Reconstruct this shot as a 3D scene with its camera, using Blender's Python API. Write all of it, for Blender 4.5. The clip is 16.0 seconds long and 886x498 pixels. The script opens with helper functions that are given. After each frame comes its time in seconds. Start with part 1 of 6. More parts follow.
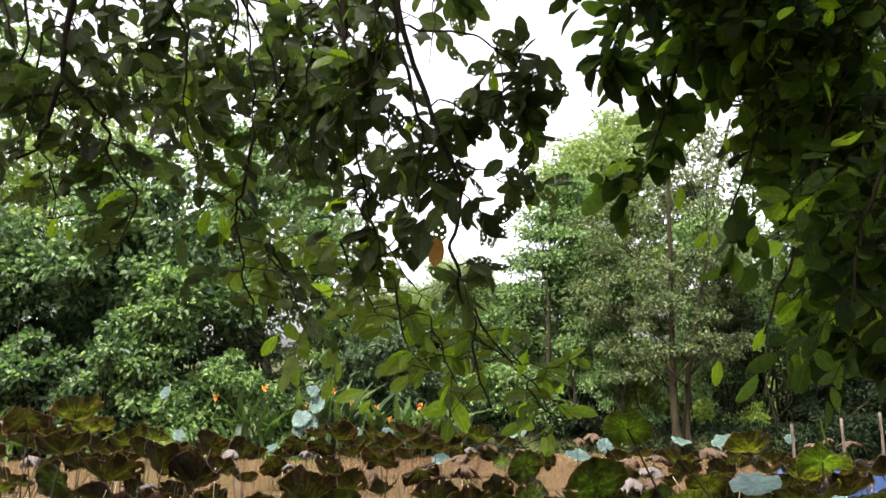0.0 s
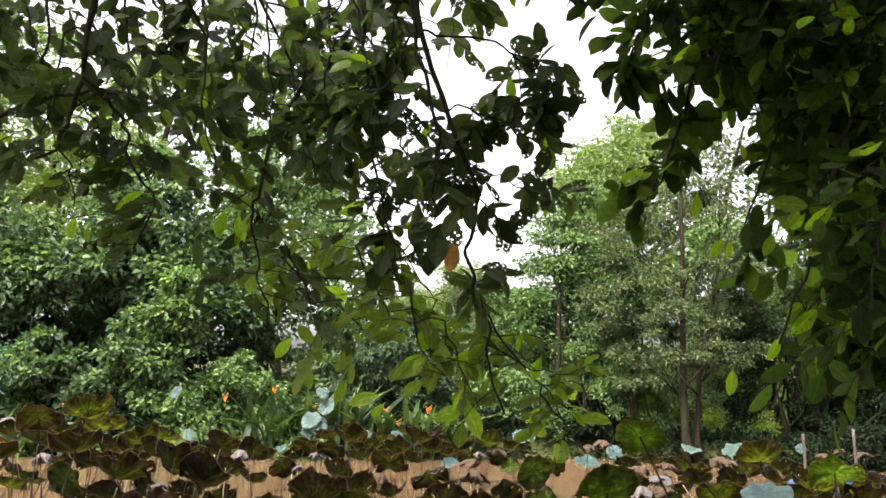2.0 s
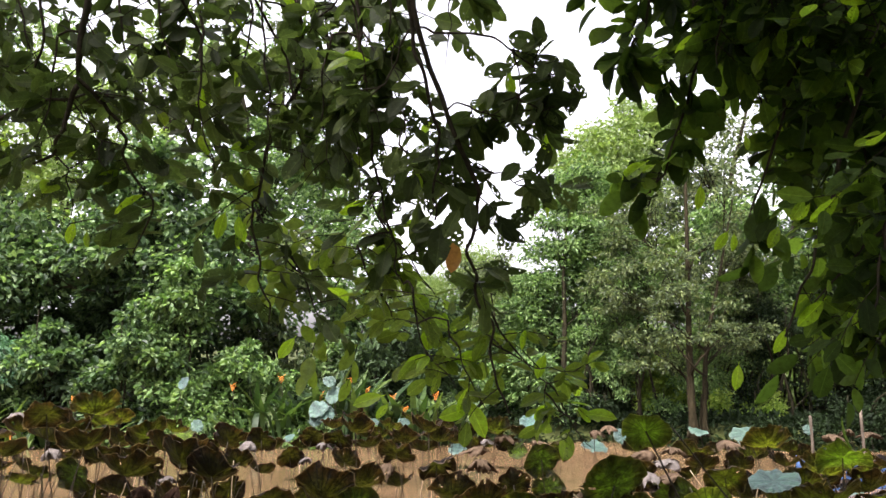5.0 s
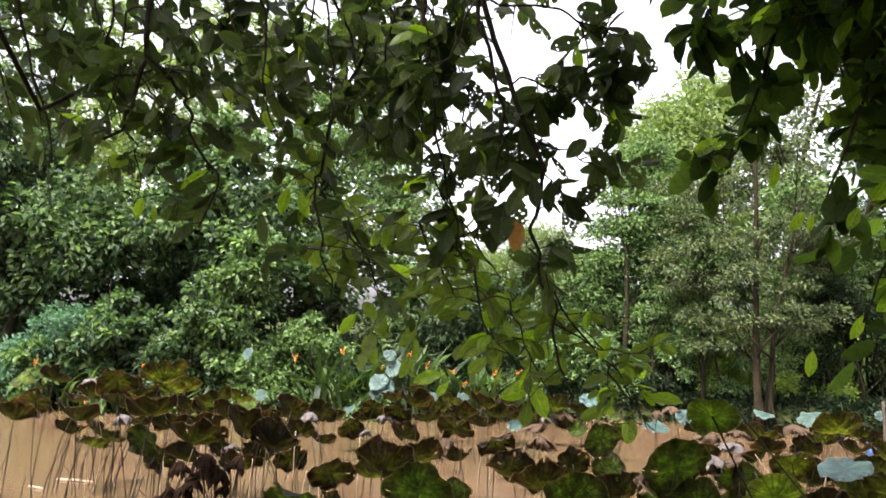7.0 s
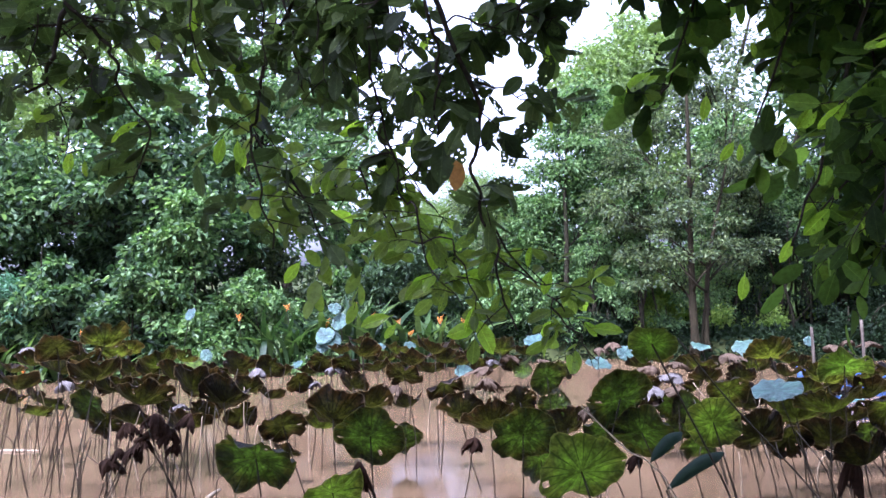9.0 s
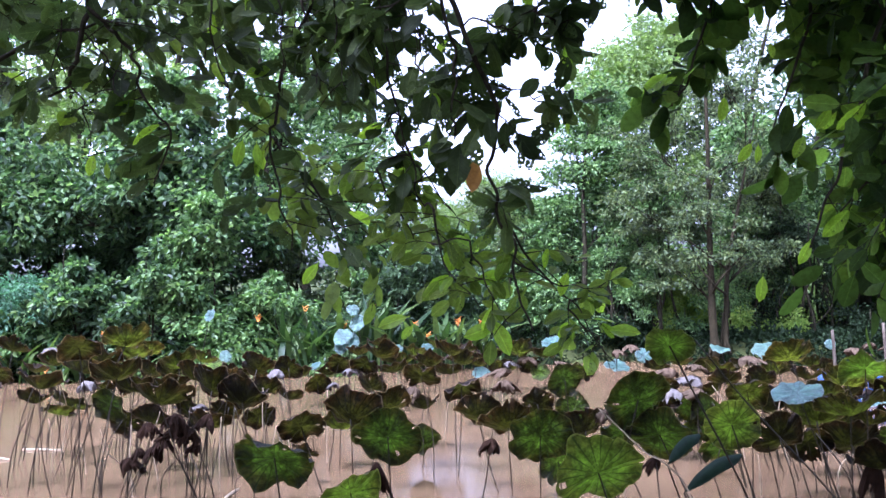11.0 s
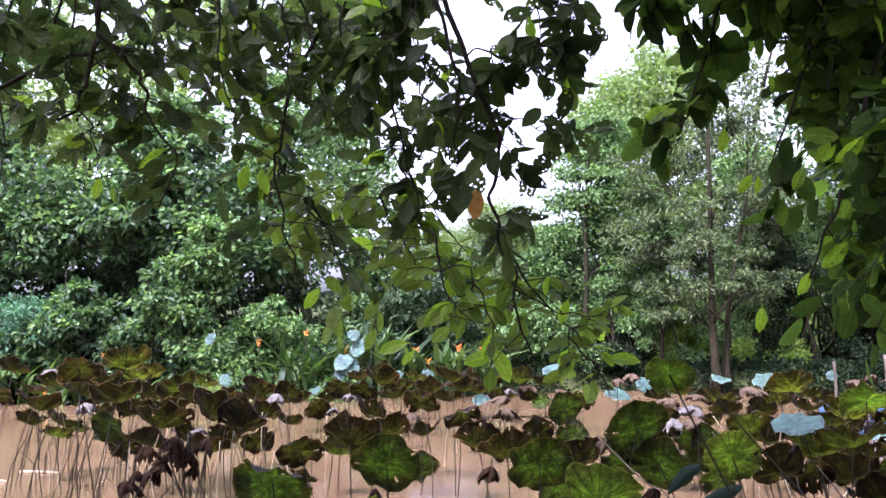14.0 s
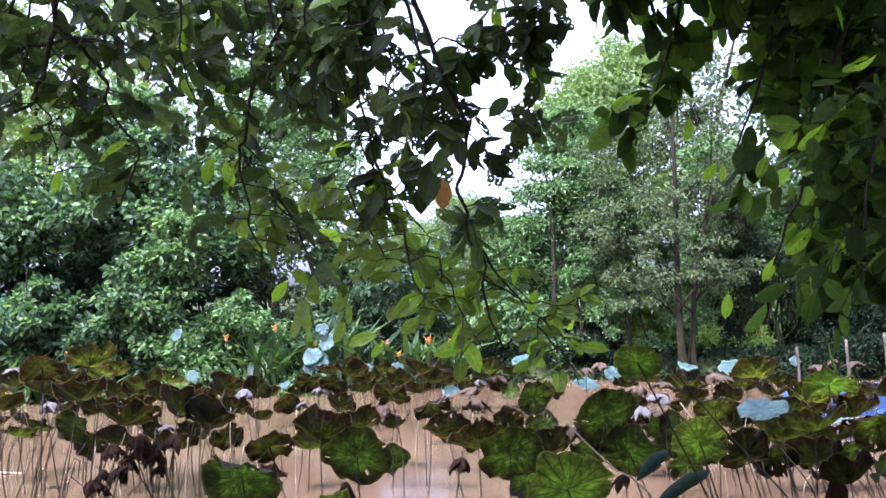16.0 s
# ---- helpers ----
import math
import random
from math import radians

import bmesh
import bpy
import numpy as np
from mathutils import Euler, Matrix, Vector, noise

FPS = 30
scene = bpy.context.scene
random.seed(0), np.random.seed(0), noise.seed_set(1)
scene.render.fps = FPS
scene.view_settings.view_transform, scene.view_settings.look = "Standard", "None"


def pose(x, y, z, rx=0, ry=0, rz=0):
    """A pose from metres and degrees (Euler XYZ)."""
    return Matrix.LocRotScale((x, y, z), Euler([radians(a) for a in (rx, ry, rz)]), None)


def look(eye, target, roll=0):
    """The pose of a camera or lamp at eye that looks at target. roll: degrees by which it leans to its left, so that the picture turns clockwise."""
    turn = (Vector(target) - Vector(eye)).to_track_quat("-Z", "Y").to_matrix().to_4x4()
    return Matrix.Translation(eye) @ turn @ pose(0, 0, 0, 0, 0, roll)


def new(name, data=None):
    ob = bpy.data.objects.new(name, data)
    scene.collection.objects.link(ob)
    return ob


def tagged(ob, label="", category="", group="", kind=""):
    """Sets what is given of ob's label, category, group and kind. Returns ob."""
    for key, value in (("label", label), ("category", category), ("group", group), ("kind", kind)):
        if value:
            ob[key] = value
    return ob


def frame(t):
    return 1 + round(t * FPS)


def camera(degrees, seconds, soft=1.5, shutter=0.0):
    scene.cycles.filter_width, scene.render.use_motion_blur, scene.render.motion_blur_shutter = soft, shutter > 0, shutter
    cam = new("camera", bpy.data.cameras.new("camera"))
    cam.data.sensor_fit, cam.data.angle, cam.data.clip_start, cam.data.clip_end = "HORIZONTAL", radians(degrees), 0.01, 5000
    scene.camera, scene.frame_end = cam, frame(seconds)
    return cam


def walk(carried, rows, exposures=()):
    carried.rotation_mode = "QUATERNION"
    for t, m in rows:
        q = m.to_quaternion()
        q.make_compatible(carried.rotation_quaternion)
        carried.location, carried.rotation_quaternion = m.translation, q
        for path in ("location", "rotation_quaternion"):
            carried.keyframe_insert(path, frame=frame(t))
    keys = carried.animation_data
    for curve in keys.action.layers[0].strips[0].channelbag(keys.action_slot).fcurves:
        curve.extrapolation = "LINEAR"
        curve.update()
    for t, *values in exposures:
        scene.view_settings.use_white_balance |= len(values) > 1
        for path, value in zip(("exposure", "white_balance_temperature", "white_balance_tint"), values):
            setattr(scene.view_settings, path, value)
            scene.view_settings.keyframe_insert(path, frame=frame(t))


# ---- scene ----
cam = camera(57.0, 16.0, 1.55, 0.5)
PATH = [
    (0, (0.114, 0.193, 1.989), (0.055, 2.176, 2.243), -0.4),
    (0.5, (0.11, 0.194, 1.988), (0.047, 2.181, 2.205), 0.2),
    (1, (0.093, 0.187, 1.992), (0.015, 2.172, 2.227), 0.4),
    (1.5, (0.086, 0.215, 1.999), (-0.014, 2.194, 2.266), 0.4),
    (2, (0.092, 0.186, 1.995), (0.008, 2.167, 2.257), 0.5),
    (2.5, (0.103, 0.192, 1.984), (0.055, 2.178, 2.217), -0.1),
    (3, (0.106, 0.19, 1.996), (0.075, 2.174, 2.241), -0.5),
    (5.3, (0.105, 0.216, 2.091), (0.001, 2.202, 2.303), -0.6),
    (5.5, (0.083, 0.223, 2.103), (-0.026, 2.209, 2.311), -0.7),
    (6, (0.058, 0.221, 2.101), (-0.118, 2.202, 2.317), -0.4),
    (6.5, (0.077, 0.259, 2.106), (-0.18, 2.233, 2.302), -0.4),
    (7, (0.094, 0.25, 2.084), (-0.15, 2.229, 2.243), 0.6),
    (7.5, (0.095, 0.243, 2.053), (-0.085, 2.233, 2.148), -0.2),
    (8, (0.112, 0.231, 2.056), (-0.024, 2.226, 2.099), -1.6),
    (8.5, (0.121, 0.248, 2.044), (0.026, 2.245, 2.086), -2.4),
    (9, (0.088, 0.234, 2.04), (-0.014, 2.231, 2.08), -2.2),
    (9.5, (0.095, 0.22, 2.041), (-0.046, 2.214, 2.079), -2.1),
    (9.7, (0.097, 0.22, 2.043), (-0.052, 2.213, 2.091), -2.0),
    (11.8, (0.091, 0.208, 2.033), (-0.042, 2.203, 2.079), -2.5),
    (12, (0.093, 0.189, 2.04), (-0.032, 2.184, 2.101), -2.6),
    (12.5, (0.097, 0.183, 2.055), (-0.035, 2.175, 2.18), -2.3),
    (13, (0.088, 0.211, 2.056), (-0.063, 2.198, 2.224), -2.1),
    (13.5, (0.093, 0.204, 2.041), (-0.06, 2.192, 2.191), -1.7),
    (14, (0.096, 0.192, 2.036), (-0.052, 2.184, 2.147), -1.4),
    (14.5, (0.093, 0.209, 2.035), (-0.058, 2.2, 2.148), -1.0),
    (15, (0.106, 0.204, 2.037), (-0.008, 2.197, 2.154), -0.6),
    (15.5, (0.1, 0.207, 2.03), (0.032, 2.204, 2.126), -0.9),
    (16, (0.094, 0.206, 2.03), (0.023, 2.203, 2.12), -2.2),
]
EXPO = [(0.0, 2.17, 6500, 20), (7.4, 2.14, 6350, 23), (8.0, 2.37, 5300, 34), (9.5, 2.44, 4950, 34), (12.2, 2.46, 4850, 32), (13.2, 2.46, 5200, 32), (14.0, 2.46, 5400, 35), (16.0, 2.46, 5100, 34)]
walk(cam, [(t, look(eye, target, roll)) for t, eye, target, roll in PATH], EXPO)

# ---- light ----
SUN_UP, SUN_ROUND = radians(60), radians(215)
world = bpy.data.worlds.new("sky")
scene.world = world
world.use_nodes = True
wn = world.node_tree.nodes
sky = wn.new("ShaderNodeTexSky")
sky.sky_type = "NISHITA"
sky.sun_disc = False
sky.sun_elevation, sky.sun_rotation = SUN_UP, SUN_ROUND
sky.air_density, sky.dust_density, sky.ozone_density = 1.0, 4.0, 1.0
haze = wn.new("ShaderNodeHueSaturation")           # an overcast sky has little colour
haze.inputs["Saturation"].default_value = 0.22
world.node_tree.links.new(sky.outputs[0], haze.inputs["Color"])
world.node_tree.links.new(haze.outputs[0], wn["Background"].inputs["Color"])
wn["Background"].inputs["Strength"].default_value = 0.15
sun_data = bpy.data.lights.new("sun", "SUN")
sun_data.energy, sun_data.angle, sun_data.color = 2.7, radians(18), (1.0, 0.96, 0.9)
sun = new("sun", sun_data)
sun.matrix_world = pose(0, 0, 30, 90 - math.degrees(SUN_UP), 0, 180 - math.degrees(SUN_ROUND))


# ---- materials ----
def nodes_of(name):
    m = bpy.data.materials.new(name)
    m.use_nodes = True
    nt = m.node_tree
    return m, nt, nt.nodes["Principled BSDF"], nt.nodes["Material Output"]


def add(nt, kind, **values):
    n = nt.nodes.new(kind)
    for key, value in values.items():
        n.inputs[key.replace("_", " ")].default_value = value
    return n


def ramp(nt, source, stops):
    r = nt.nodes.new("ShaderNodeValToRGB")
    while len(r.color_ramp.elements) < len(stops):
        r.color_ramp.elements.new(0.5)
    for e, (place, colour) in zip(r.color_ramp.elements, stops):
        e.position, e.color = place, (*colour, 1)
    nt.links.new(source, r.inputs[0])
    return r


def mixed(nt, kind, a, b, factor):
    """Mixes two colours; factor is a socket or a number."""
    n = nt.nodes.new("ShaderNodeMix")
    n.data_type, n.blend_type = "RGBA", kind
    if isinstance(factor, (int, float)):
        n.inputs[0].default_value = factor
    else:
        nt.links.new(factor, n.inputs[0])
    for s, v in ((n.inputs[6], a), (n.inputs[7], b)):
        if isinstance(v, tuple):
            s.default_value = (*v, 1)
        else:
            nt.links.new(v, s)
    return n.outputs[2]


def bumped(nt, bsdf, source, strength, distance):
    b = add(nt, "ShaderNodeBump", Strength=strength, Distance=distance)
    nt.links.new(source, b.inputs["Height"])
    nt.links.new(b.outputs[0], bsdf.inputs["Normal"])
    return b


def leaf_material(name, colours, glow, through_light, islands, rough=0.45, grain=60.0, gloss=0.5, veined=False):
    """Leaves: each one of its own shade, mottled, letting some light through. islands: leaves joined in one mesh; veined: a midrib and side veins show."""
    m, nt, bsdf, out = nodes_of(name)
    if islands:
        pick = nt.nodes.new("ShaderNodeNewGeometry").outputs["Random Per Island"]
    else:
        pick = nt.nodes.new("ShaderNodeObjectInfo").outputs["Random"]
    n = len(colours)
    shade = ramp(nt, pick, [(i / (n - 1), c) for i, c in enumerate(colours)])
    tex = nt.nodes.new("ShaderNodeTexCoord")
    spots = add(nt, "ShaderNodeTexNoise", Scale=grain, Detail=4.0, Roughness=0.65)
    nt.links.new(tex.outputs["Object"], spots.inputs["Vector"])
    fleck = ramp(nt, spots.outputs["Fac"], [(0.3, (0.55, 0.5, 0.4)), (0.55, (1, 1, 1)), (0.75, (1.25, 1.2, 0.9))])
    base = mixed(nt, "MULTIPLY", shade.outputs[0], fleck.outputs[0], 0.7)
    if veined:
        where = nt.nodes.new("ShaderNodeSeparateXYZ")    # x: off the midrib, y: along the leaf
        nt.links.new(tex.outputs["Object"], where.inputs[0])

        def sum_of(kind, a, b, c=0.0):
            n = nt.nodes.new("ShaderNodeMath")
            n.operation = kind
            for socket, value in zip(n.inputs, (a, b, c)):
                if isinstance(value, float):
                    socket.default_value = value
                else:
                    nt.links.new(value, socket)
            return n.outputs[0]

        off = sum_of("ABSOLUTE", where.outputs["X"], 0.0)
        rib = sum_of("LESS_THAN", off, 0.0013)
        slant = sum_of("MULTIPLY_ADD", off, -0.75, where.outputs["Y"])
        side_vein = sum_of("GREATER_THAN", sum_of("COSINE", sum_of("MULTIPLY", slant, 520.0), 0.0), 0.93)
        lines = sum_of("MAXIMUM", rib, sum_of("MULTIPLY", side_vein, 0.45))
        base = mixed(nt, "MIX", base, mixed(nt, "MULTIPLY", base, (1.7, 1.6, 1.5), 1.0), lines)
    nt.links.new(base, bsdf.inputs["Base Color"])
    bsdf.inputs["Roughness"].default_value = rough
    bsdf.inputs["Specular IOR Level"].default_value = gloss
    bumped(nt, bsdf, spots.outputs["Fac"], 0.25, 0.004)
    inner = add(nt, "ShaderNodeBsdfTranslucent")
    warm = mixed(nt, "MULTIPLY", base, glow, 1.0)
    nt.links.new(warm, inner.inputs["Color"])
    mix = add(nt, "ShaderNodeMixShader", Fac=through_light)
    nt.links.new(bsdf.outputs[0], mix.inputs[1])
    nt.links.new(inner.outputs[0], mix.inputs[2])
    nt.links.new(mix.outputs[0], out.inputs["Surface"])
    return m


def rough_material(name, dark, light, scale, rough=0.85, bump=0.4, depth=0.02, stretch=(1, 1, 1)):
    """Bark, mud, earth: two tones at two scales with relief."""
    m, nt, bsdf, out = nodes_of(name)
    tex = nt.nodes.new("ShaderNodeTexCoord")
    place = add(nt, "ShaderNodeMapping", Scale=stretch)
    nt.links.new(tex.outputs["Object"], place.inputs["Vector"])
    fine = add(nt, "ShaderNodeTexNoise", Scale=scale, Detail=8.0, Roughness=0.7)
    wide = add(nt, "ShaderNodeTexNoise", Scale=scale / 9, Detail=3.0)
    for t in (fine, wide):
        nt.links.new(place.outputs[0], t.inputs["Vector"])
    tone = ramp(nt, fine.outputs["Fac"], [(0.3, dark), (0.7, light)])
    patch = ramp(nt, wide.outputs["Fac"], [(0.35, (0.6, 0.6, 0.55)), (0.65, (1.15, 1.1, 1.0))])
    nt.links.new(mixed(nt, "MULTIPLY", tone.outputs[0], patch.outputs[0], 0.8), bsdf.inputs["Base Color"])
    bsdf.inputs["Roughness"].default_value = rough
    bsdf.inputs["Specular IOR Level"].default_value = 0.08
    bumped(nt, bsdf, fine.outputs["Fac"], bump, depth)
    return m


def lotus_material(name, inner_colour, rim, vein, glow, through_light, rough, gloss, mottle=0.85, lit_hem=(0.10, 0.075, 0.055)):
    """A lotus leaf: ribs run out from the middle, the rim dries, blotches at two scales."""
    m, nt, bsdf, out = nodes_of(name)
    tex = nt.nodes.new("ShaderNodeTexCoord")
    parts = nt.nodes.new("ShaderNodeSeparateXYZ")
    nt.links.new(tex.outputs["UV"], parts.inputs[0])     # u: round the leaf, v: out from the middle
    spin = nt.nodes.new("ShaderNodeMath")
    spin.operation = "MULTIPLY"
    spin.inputs[1].default_value = 2 * math.pi * 21
    nt.links.new(parts.outputs["X"], spin.inputs[0])
    wave = nt.nodes.new("ShaderNodeMath")
    wave.operation = "COSINE"
    nt.links.new(spin.outputs[0], wave.inputs[0])
    blot = add(nt, "ShaderNodeTexNoise", Scale=7.0, Detail=5.0, Roughness=0.65)
    spots = add(nt, "ShaderNodeTexNoise", Scale=30.0, Detail=6.0, Roughness=0.7)
    shift = nt.nodes.new("ShaderNodeObjectInfo")
    four = add(nt, "ShaderNodeVectorMath")
    spread = add(nt, "ShaderNodeVectorMath")
    spread.operation = "SCALE"
    spread.inputs["Scale"].default_value = 9.0
    nt.links.new(shift.outputs["Location"], spread.inputs[0])
    nt.links.new(tex.outputs["Object"], four.inputs[0])
    nt.links.new(spread.outputs[0], four.inputs[1])
    for t in (blot, spots):
        nt.links.new(four.outputs[0], t.inputs["Vector"])
    edge = nt.nodes.new("ShaderNodeMath")
    edge.operation = "ADD"
    nt.links.new(parts.outputs["Y"], edge.inputs[0])
    nt.links.new(blot.outputs["Fac"], edge.inputs[1])
    dry = ramp(nt, edge.outputs[0], [(0.72, (0, 0, 0)), (1.0, (1, 1, 1))])
    dry.color_ramp.elements[0].position, dry.color_ramp.elements[1].position = 0.74, 0.98
    half = nt.nodes.new("ShaderNodeMath")
    half.operation = "MULTIPLY"
    half.inputs[1].default_value = 0.72
    nt.links.new(edge.outputs[0], half.inputs[0])
    nt.links.new(half.outputs[0], dry.inputs[0])
    body = mixed(nt, "MIX", inner_colour, rim, dry.outputs[0])
    fleck = ramp(nt, spots.outputs["Fac"], [(0.36, (0.28, 0.25, 0.2)), (0.5, (0.9, 0.9, 0.85)), (0.62, (1.7, 1.7, 1.3))])
    body = mixed(nt, "MULTIPLY", body, fleck.outputs[0], mottle)
    turn = nt.nodes.new("ShaderNodeMath")                # the fields between the ribs differ
    turn.operation = "MULTIPLY_ADD"
    turn.inputs[1].default_value = 11.0
    nt.links.new(parts.outputs["X"], turn.inputs[0])
    far_off = nt.nodes.new("ShaderNodeMath")
    far_off.operation = "MULTIPLY"
    far_off.inputs[1].default_value = 83.0
    nt.links.new(shift.outputs["Random"], far_off.inputs[0])
    nt.links.new(far_off.outputs[0], turn.inputs[2])
    field = nt.nodes.new("ShaderNodeTexNoise")
    field.noise_dimensions = "1D"
    field.inputs["Scale"].default_value, field.inputs["Detail"].default_value = 1.0, 1.0
    nt.links.new(turn.outputs[0], field.inputs["W"])
    panel = ramp(nt, field.outputs["Fac"], [(0.34, (0.45, 0.42, 0.38)), (0.5, (1, 1, 1)), (0.66, (1.5, 1.55, 1.2))])
    body = mixed(nt, "MULTIPLY", body, panel.outputs[0], 0.45)
    burnt = ramp(nt, blot.outputs["Fac"], [(0.4, (0.25, 0.2, 0.17)), (0.52, (1, 1, 1)), (0.64, (1.6, 1.65, 1.2))])
    body = mixed(nt, "MULTIPLY", body, burnt.outputs[0], mottle)
    own = ramp(nt, shift.outputs["Random"], [(0, (0.65, 0.65, 0.6)), (0.5, (1, 1, 1)), (1, (1.25, 1.15, 1.0))])
    body = mixed(nt, "MULTIPLY", body, own.outputs[0], 1.0)
    rib = ramp(nt, wave.outputs[0], [(0.9, (0, 0, 0)), (1.0, (1, 1, 1))])
    rib.color_ramp.elements[0].position = 0.8
    colour = mixed(nt, "MIX", body, vein, rib.outputs[0])
    hem_breakup = nt.nodes.new("ShaderNodeMath")                # light caught by the outermost edge, painted as a broken pale line
    hem_breakup.operation = "MULTIPLY_ADD"
    hem_breakup.inputs[1].default_value, hem_breakup.inputs[2].default_value = 0.16, 0.0
    nt.links.new(spots.outputs["Fac"], hem_breakup.inputs[0])
    reach = nt.nodes.new("ShaderNodeMath")
    reach.operation = "ADD"
    nt.links.new(parts.outputs["Y"], reach.inputs[0])
    nt.links.new(hem_breakup.outputs[0], reach.inputs[1])
    hem_light = ramp(nt, reach.outputs[0], [(0.5, (0, 0, 0)), (1.0, (1, 1, 1))])
    lower = nt.nodes.new("ShaderNodeMath")
    lower.operation = "SUBTRACT"
    lower.inputs[1].default_value = 0.08
    nt.links.new(reach.outputs[0], lower.inputs[0])
    nt.links.new(lower.outputs[0], hem_light.inputs[0])
    hem_light.color_ramp.elements[0].position, hem_light.color_ramp.elements[1].position = 0.965, 0.995
    colour = mixed(nt, "MIX", colour, lit_hem, hem_light.outputs[0])
    nt.links.new(colour, bsdf.inputs["Base Color"])
    bsdf.inputs["Roughness"].default_value = rough
    bsdf.inputs["Specular IOR Level"].default_value = gloss
    relief = nt.nodes.new("ShaderNodeMath")              # raised ribs on a blistered skin
    relief.operation = "MULTIPLY_ADD"
    relief.inputs[1].default_value = 1.6
    nt.links.new(spots.outputs["Fac"], relief.inputs[0])
    nt.links.new(rib.outputs[0], relief.inputs[2])
    bumped(nt, bsdf, relief.outputs[0], 0.9, 0.012)
    inner = add(nt, "ShaderNodeBsdfTranslucent")
    nt.links.new(mixed(nt, "MULTIPLY", colour, glow, 1.0), inner.inputs["Color"])
    mix = add(nt, "ShaderNodeMixShader", Fac=through_light)
    nt.links.new(bsdf.outputs[0], mix.inputs[1])
    nt.links.new(inner.outputs[0], mix.inputs[2])
    nt.links.new(mix.outputs[0], out.inputs["Surface"])
    return m


def plain_material(name, colour, rough, wear=0.25, scale=25.0, metal=0.0):
    m, nt, bsdf, out = nodes_of(name)
    tex = nt.nodes.new("ShaderNodeTexCoord")
    n = add(nt, "ShaderNodeTexNoise", Scale=scale, Detail=5.0)
    nt.links.new(tex.outputs["Object"], n.inputs["Vector"])
    r = ramp(nt, n.outputs["Fac"], [(0.3, tuple(c * (1 - wear) for c in colour)), (0.7, tuple(min(1, c * (1 + wear)) for c in colour))])
    nt.links.new(r.outputs[0], bsdf.inputs["Base Color"])
    bsdf.inputs["Roughness"].default_value, bsdf.inputs["Metallic"].default_value = rough, metal
    bsdf.inputs["Specular IOR Level"].default_value = 0.2
    bumped(nt, bsdf, n.outputs["Fac"], 0.2, 0.003)
    return m


# leaves that hang near, one object each or joined
NEAR = [(0.026, 0.036, 0.017), (0.040, 0.056, 0.023), (0.058, 0.084, 0.030), (0.088, 0.118, 0.040)]
near_leaf = leaf_material("near_leaf", NEAR, (2.1, 2.4, 1.2), 0.42, False, 0.55, 45, 0.16, True)
near_leaf_joined = leaf_material("near_leaf_joined", NEAR, (2.1, 2.4, 1.2), 0.42, True, 0.55, 45, 0.2)
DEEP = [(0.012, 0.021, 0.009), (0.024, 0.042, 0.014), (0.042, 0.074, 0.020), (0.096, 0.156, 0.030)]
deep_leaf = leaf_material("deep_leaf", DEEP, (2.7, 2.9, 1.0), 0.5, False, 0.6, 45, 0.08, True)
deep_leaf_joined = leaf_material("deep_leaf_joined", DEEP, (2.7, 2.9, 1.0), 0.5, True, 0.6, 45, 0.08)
# for the lower boughs: light through the leaves put into a brighter green
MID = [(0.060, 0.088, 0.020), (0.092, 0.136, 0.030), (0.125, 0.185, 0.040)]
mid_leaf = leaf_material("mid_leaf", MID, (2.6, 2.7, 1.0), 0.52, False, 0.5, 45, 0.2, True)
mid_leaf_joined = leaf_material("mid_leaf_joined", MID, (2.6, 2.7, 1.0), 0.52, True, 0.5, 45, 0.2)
# single leaves lit from behind, the light put into their colour
backlit_leaf = leaf_material("backlit_leaf", [(0.13, 0.22, 0.02), (0.18, 0.29, 0.03)], (2.6, 2.7, 0.9), 0.6, False, 0.4, 40, 0.3, True)
yellow_leaf = leaf_material("yellow_leaf", [(0.38, 0.20, 0.05), (0.42, 0.24, 0.06)], (1.6, 1.4, 1.0), 0.5, False, 0.5, 40)
# foliage over the pond
lush = leaf_material("lush_foliage", [(0.023, 0.044, 0.015), (0.060, 0.114, 0.036), (0.114, 0.195, 0.062), (0.190, 0.275, 0.110)], (1.9, 2.2, 1.0), 0.30, True, 0.5, 9, 0.3)
bluish = leaf_material("bluish_foliage", [(0.026, 0.062, 0.036), (0.070, 0.150, 0.085), (0.115, 0.225, 0.130)], (1.7, 2.2, 1.2), 0.26, True, 0.5, 9, 0.3)
broad = leaf_material("broad_foliage", [(0.014, 0.030, 0.013), (0.036, 0.070, 0.028), (0.078, 0.138, 0.052), (0.180, 0.262, 0.115)], (1.9, 2.2, 1.0), 0.30, True, 0.5, 9, 0.3)
olive = leaf_material("olive_foliage", [(0.019, 0.032, 0.013), (0.048, 0.074, 0.028), (0.086, 0.126, 0.045), (0.140, 0.176, 0.070)], (2.0, 2.0, 1.0), 0.26, True, 0.5, 9, 0.3)
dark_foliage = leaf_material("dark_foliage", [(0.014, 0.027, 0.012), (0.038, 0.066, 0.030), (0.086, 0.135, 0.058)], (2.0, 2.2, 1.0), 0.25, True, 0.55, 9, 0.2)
# leaf greens darkened to near black to stand for shade under the trees
painted_shade_foliage = leaf_material("painted_shade_foliage", [(0.006, 0.011, 0.005), (0.011, 0.020, 0.008), (0.019, 0.034, 0.013)], (2.0, 2.2, 1.0), 0.18, True, 0.65, 9, 0.08)
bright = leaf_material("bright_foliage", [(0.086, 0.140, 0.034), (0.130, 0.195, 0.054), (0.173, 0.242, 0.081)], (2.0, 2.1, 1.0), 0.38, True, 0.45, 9)
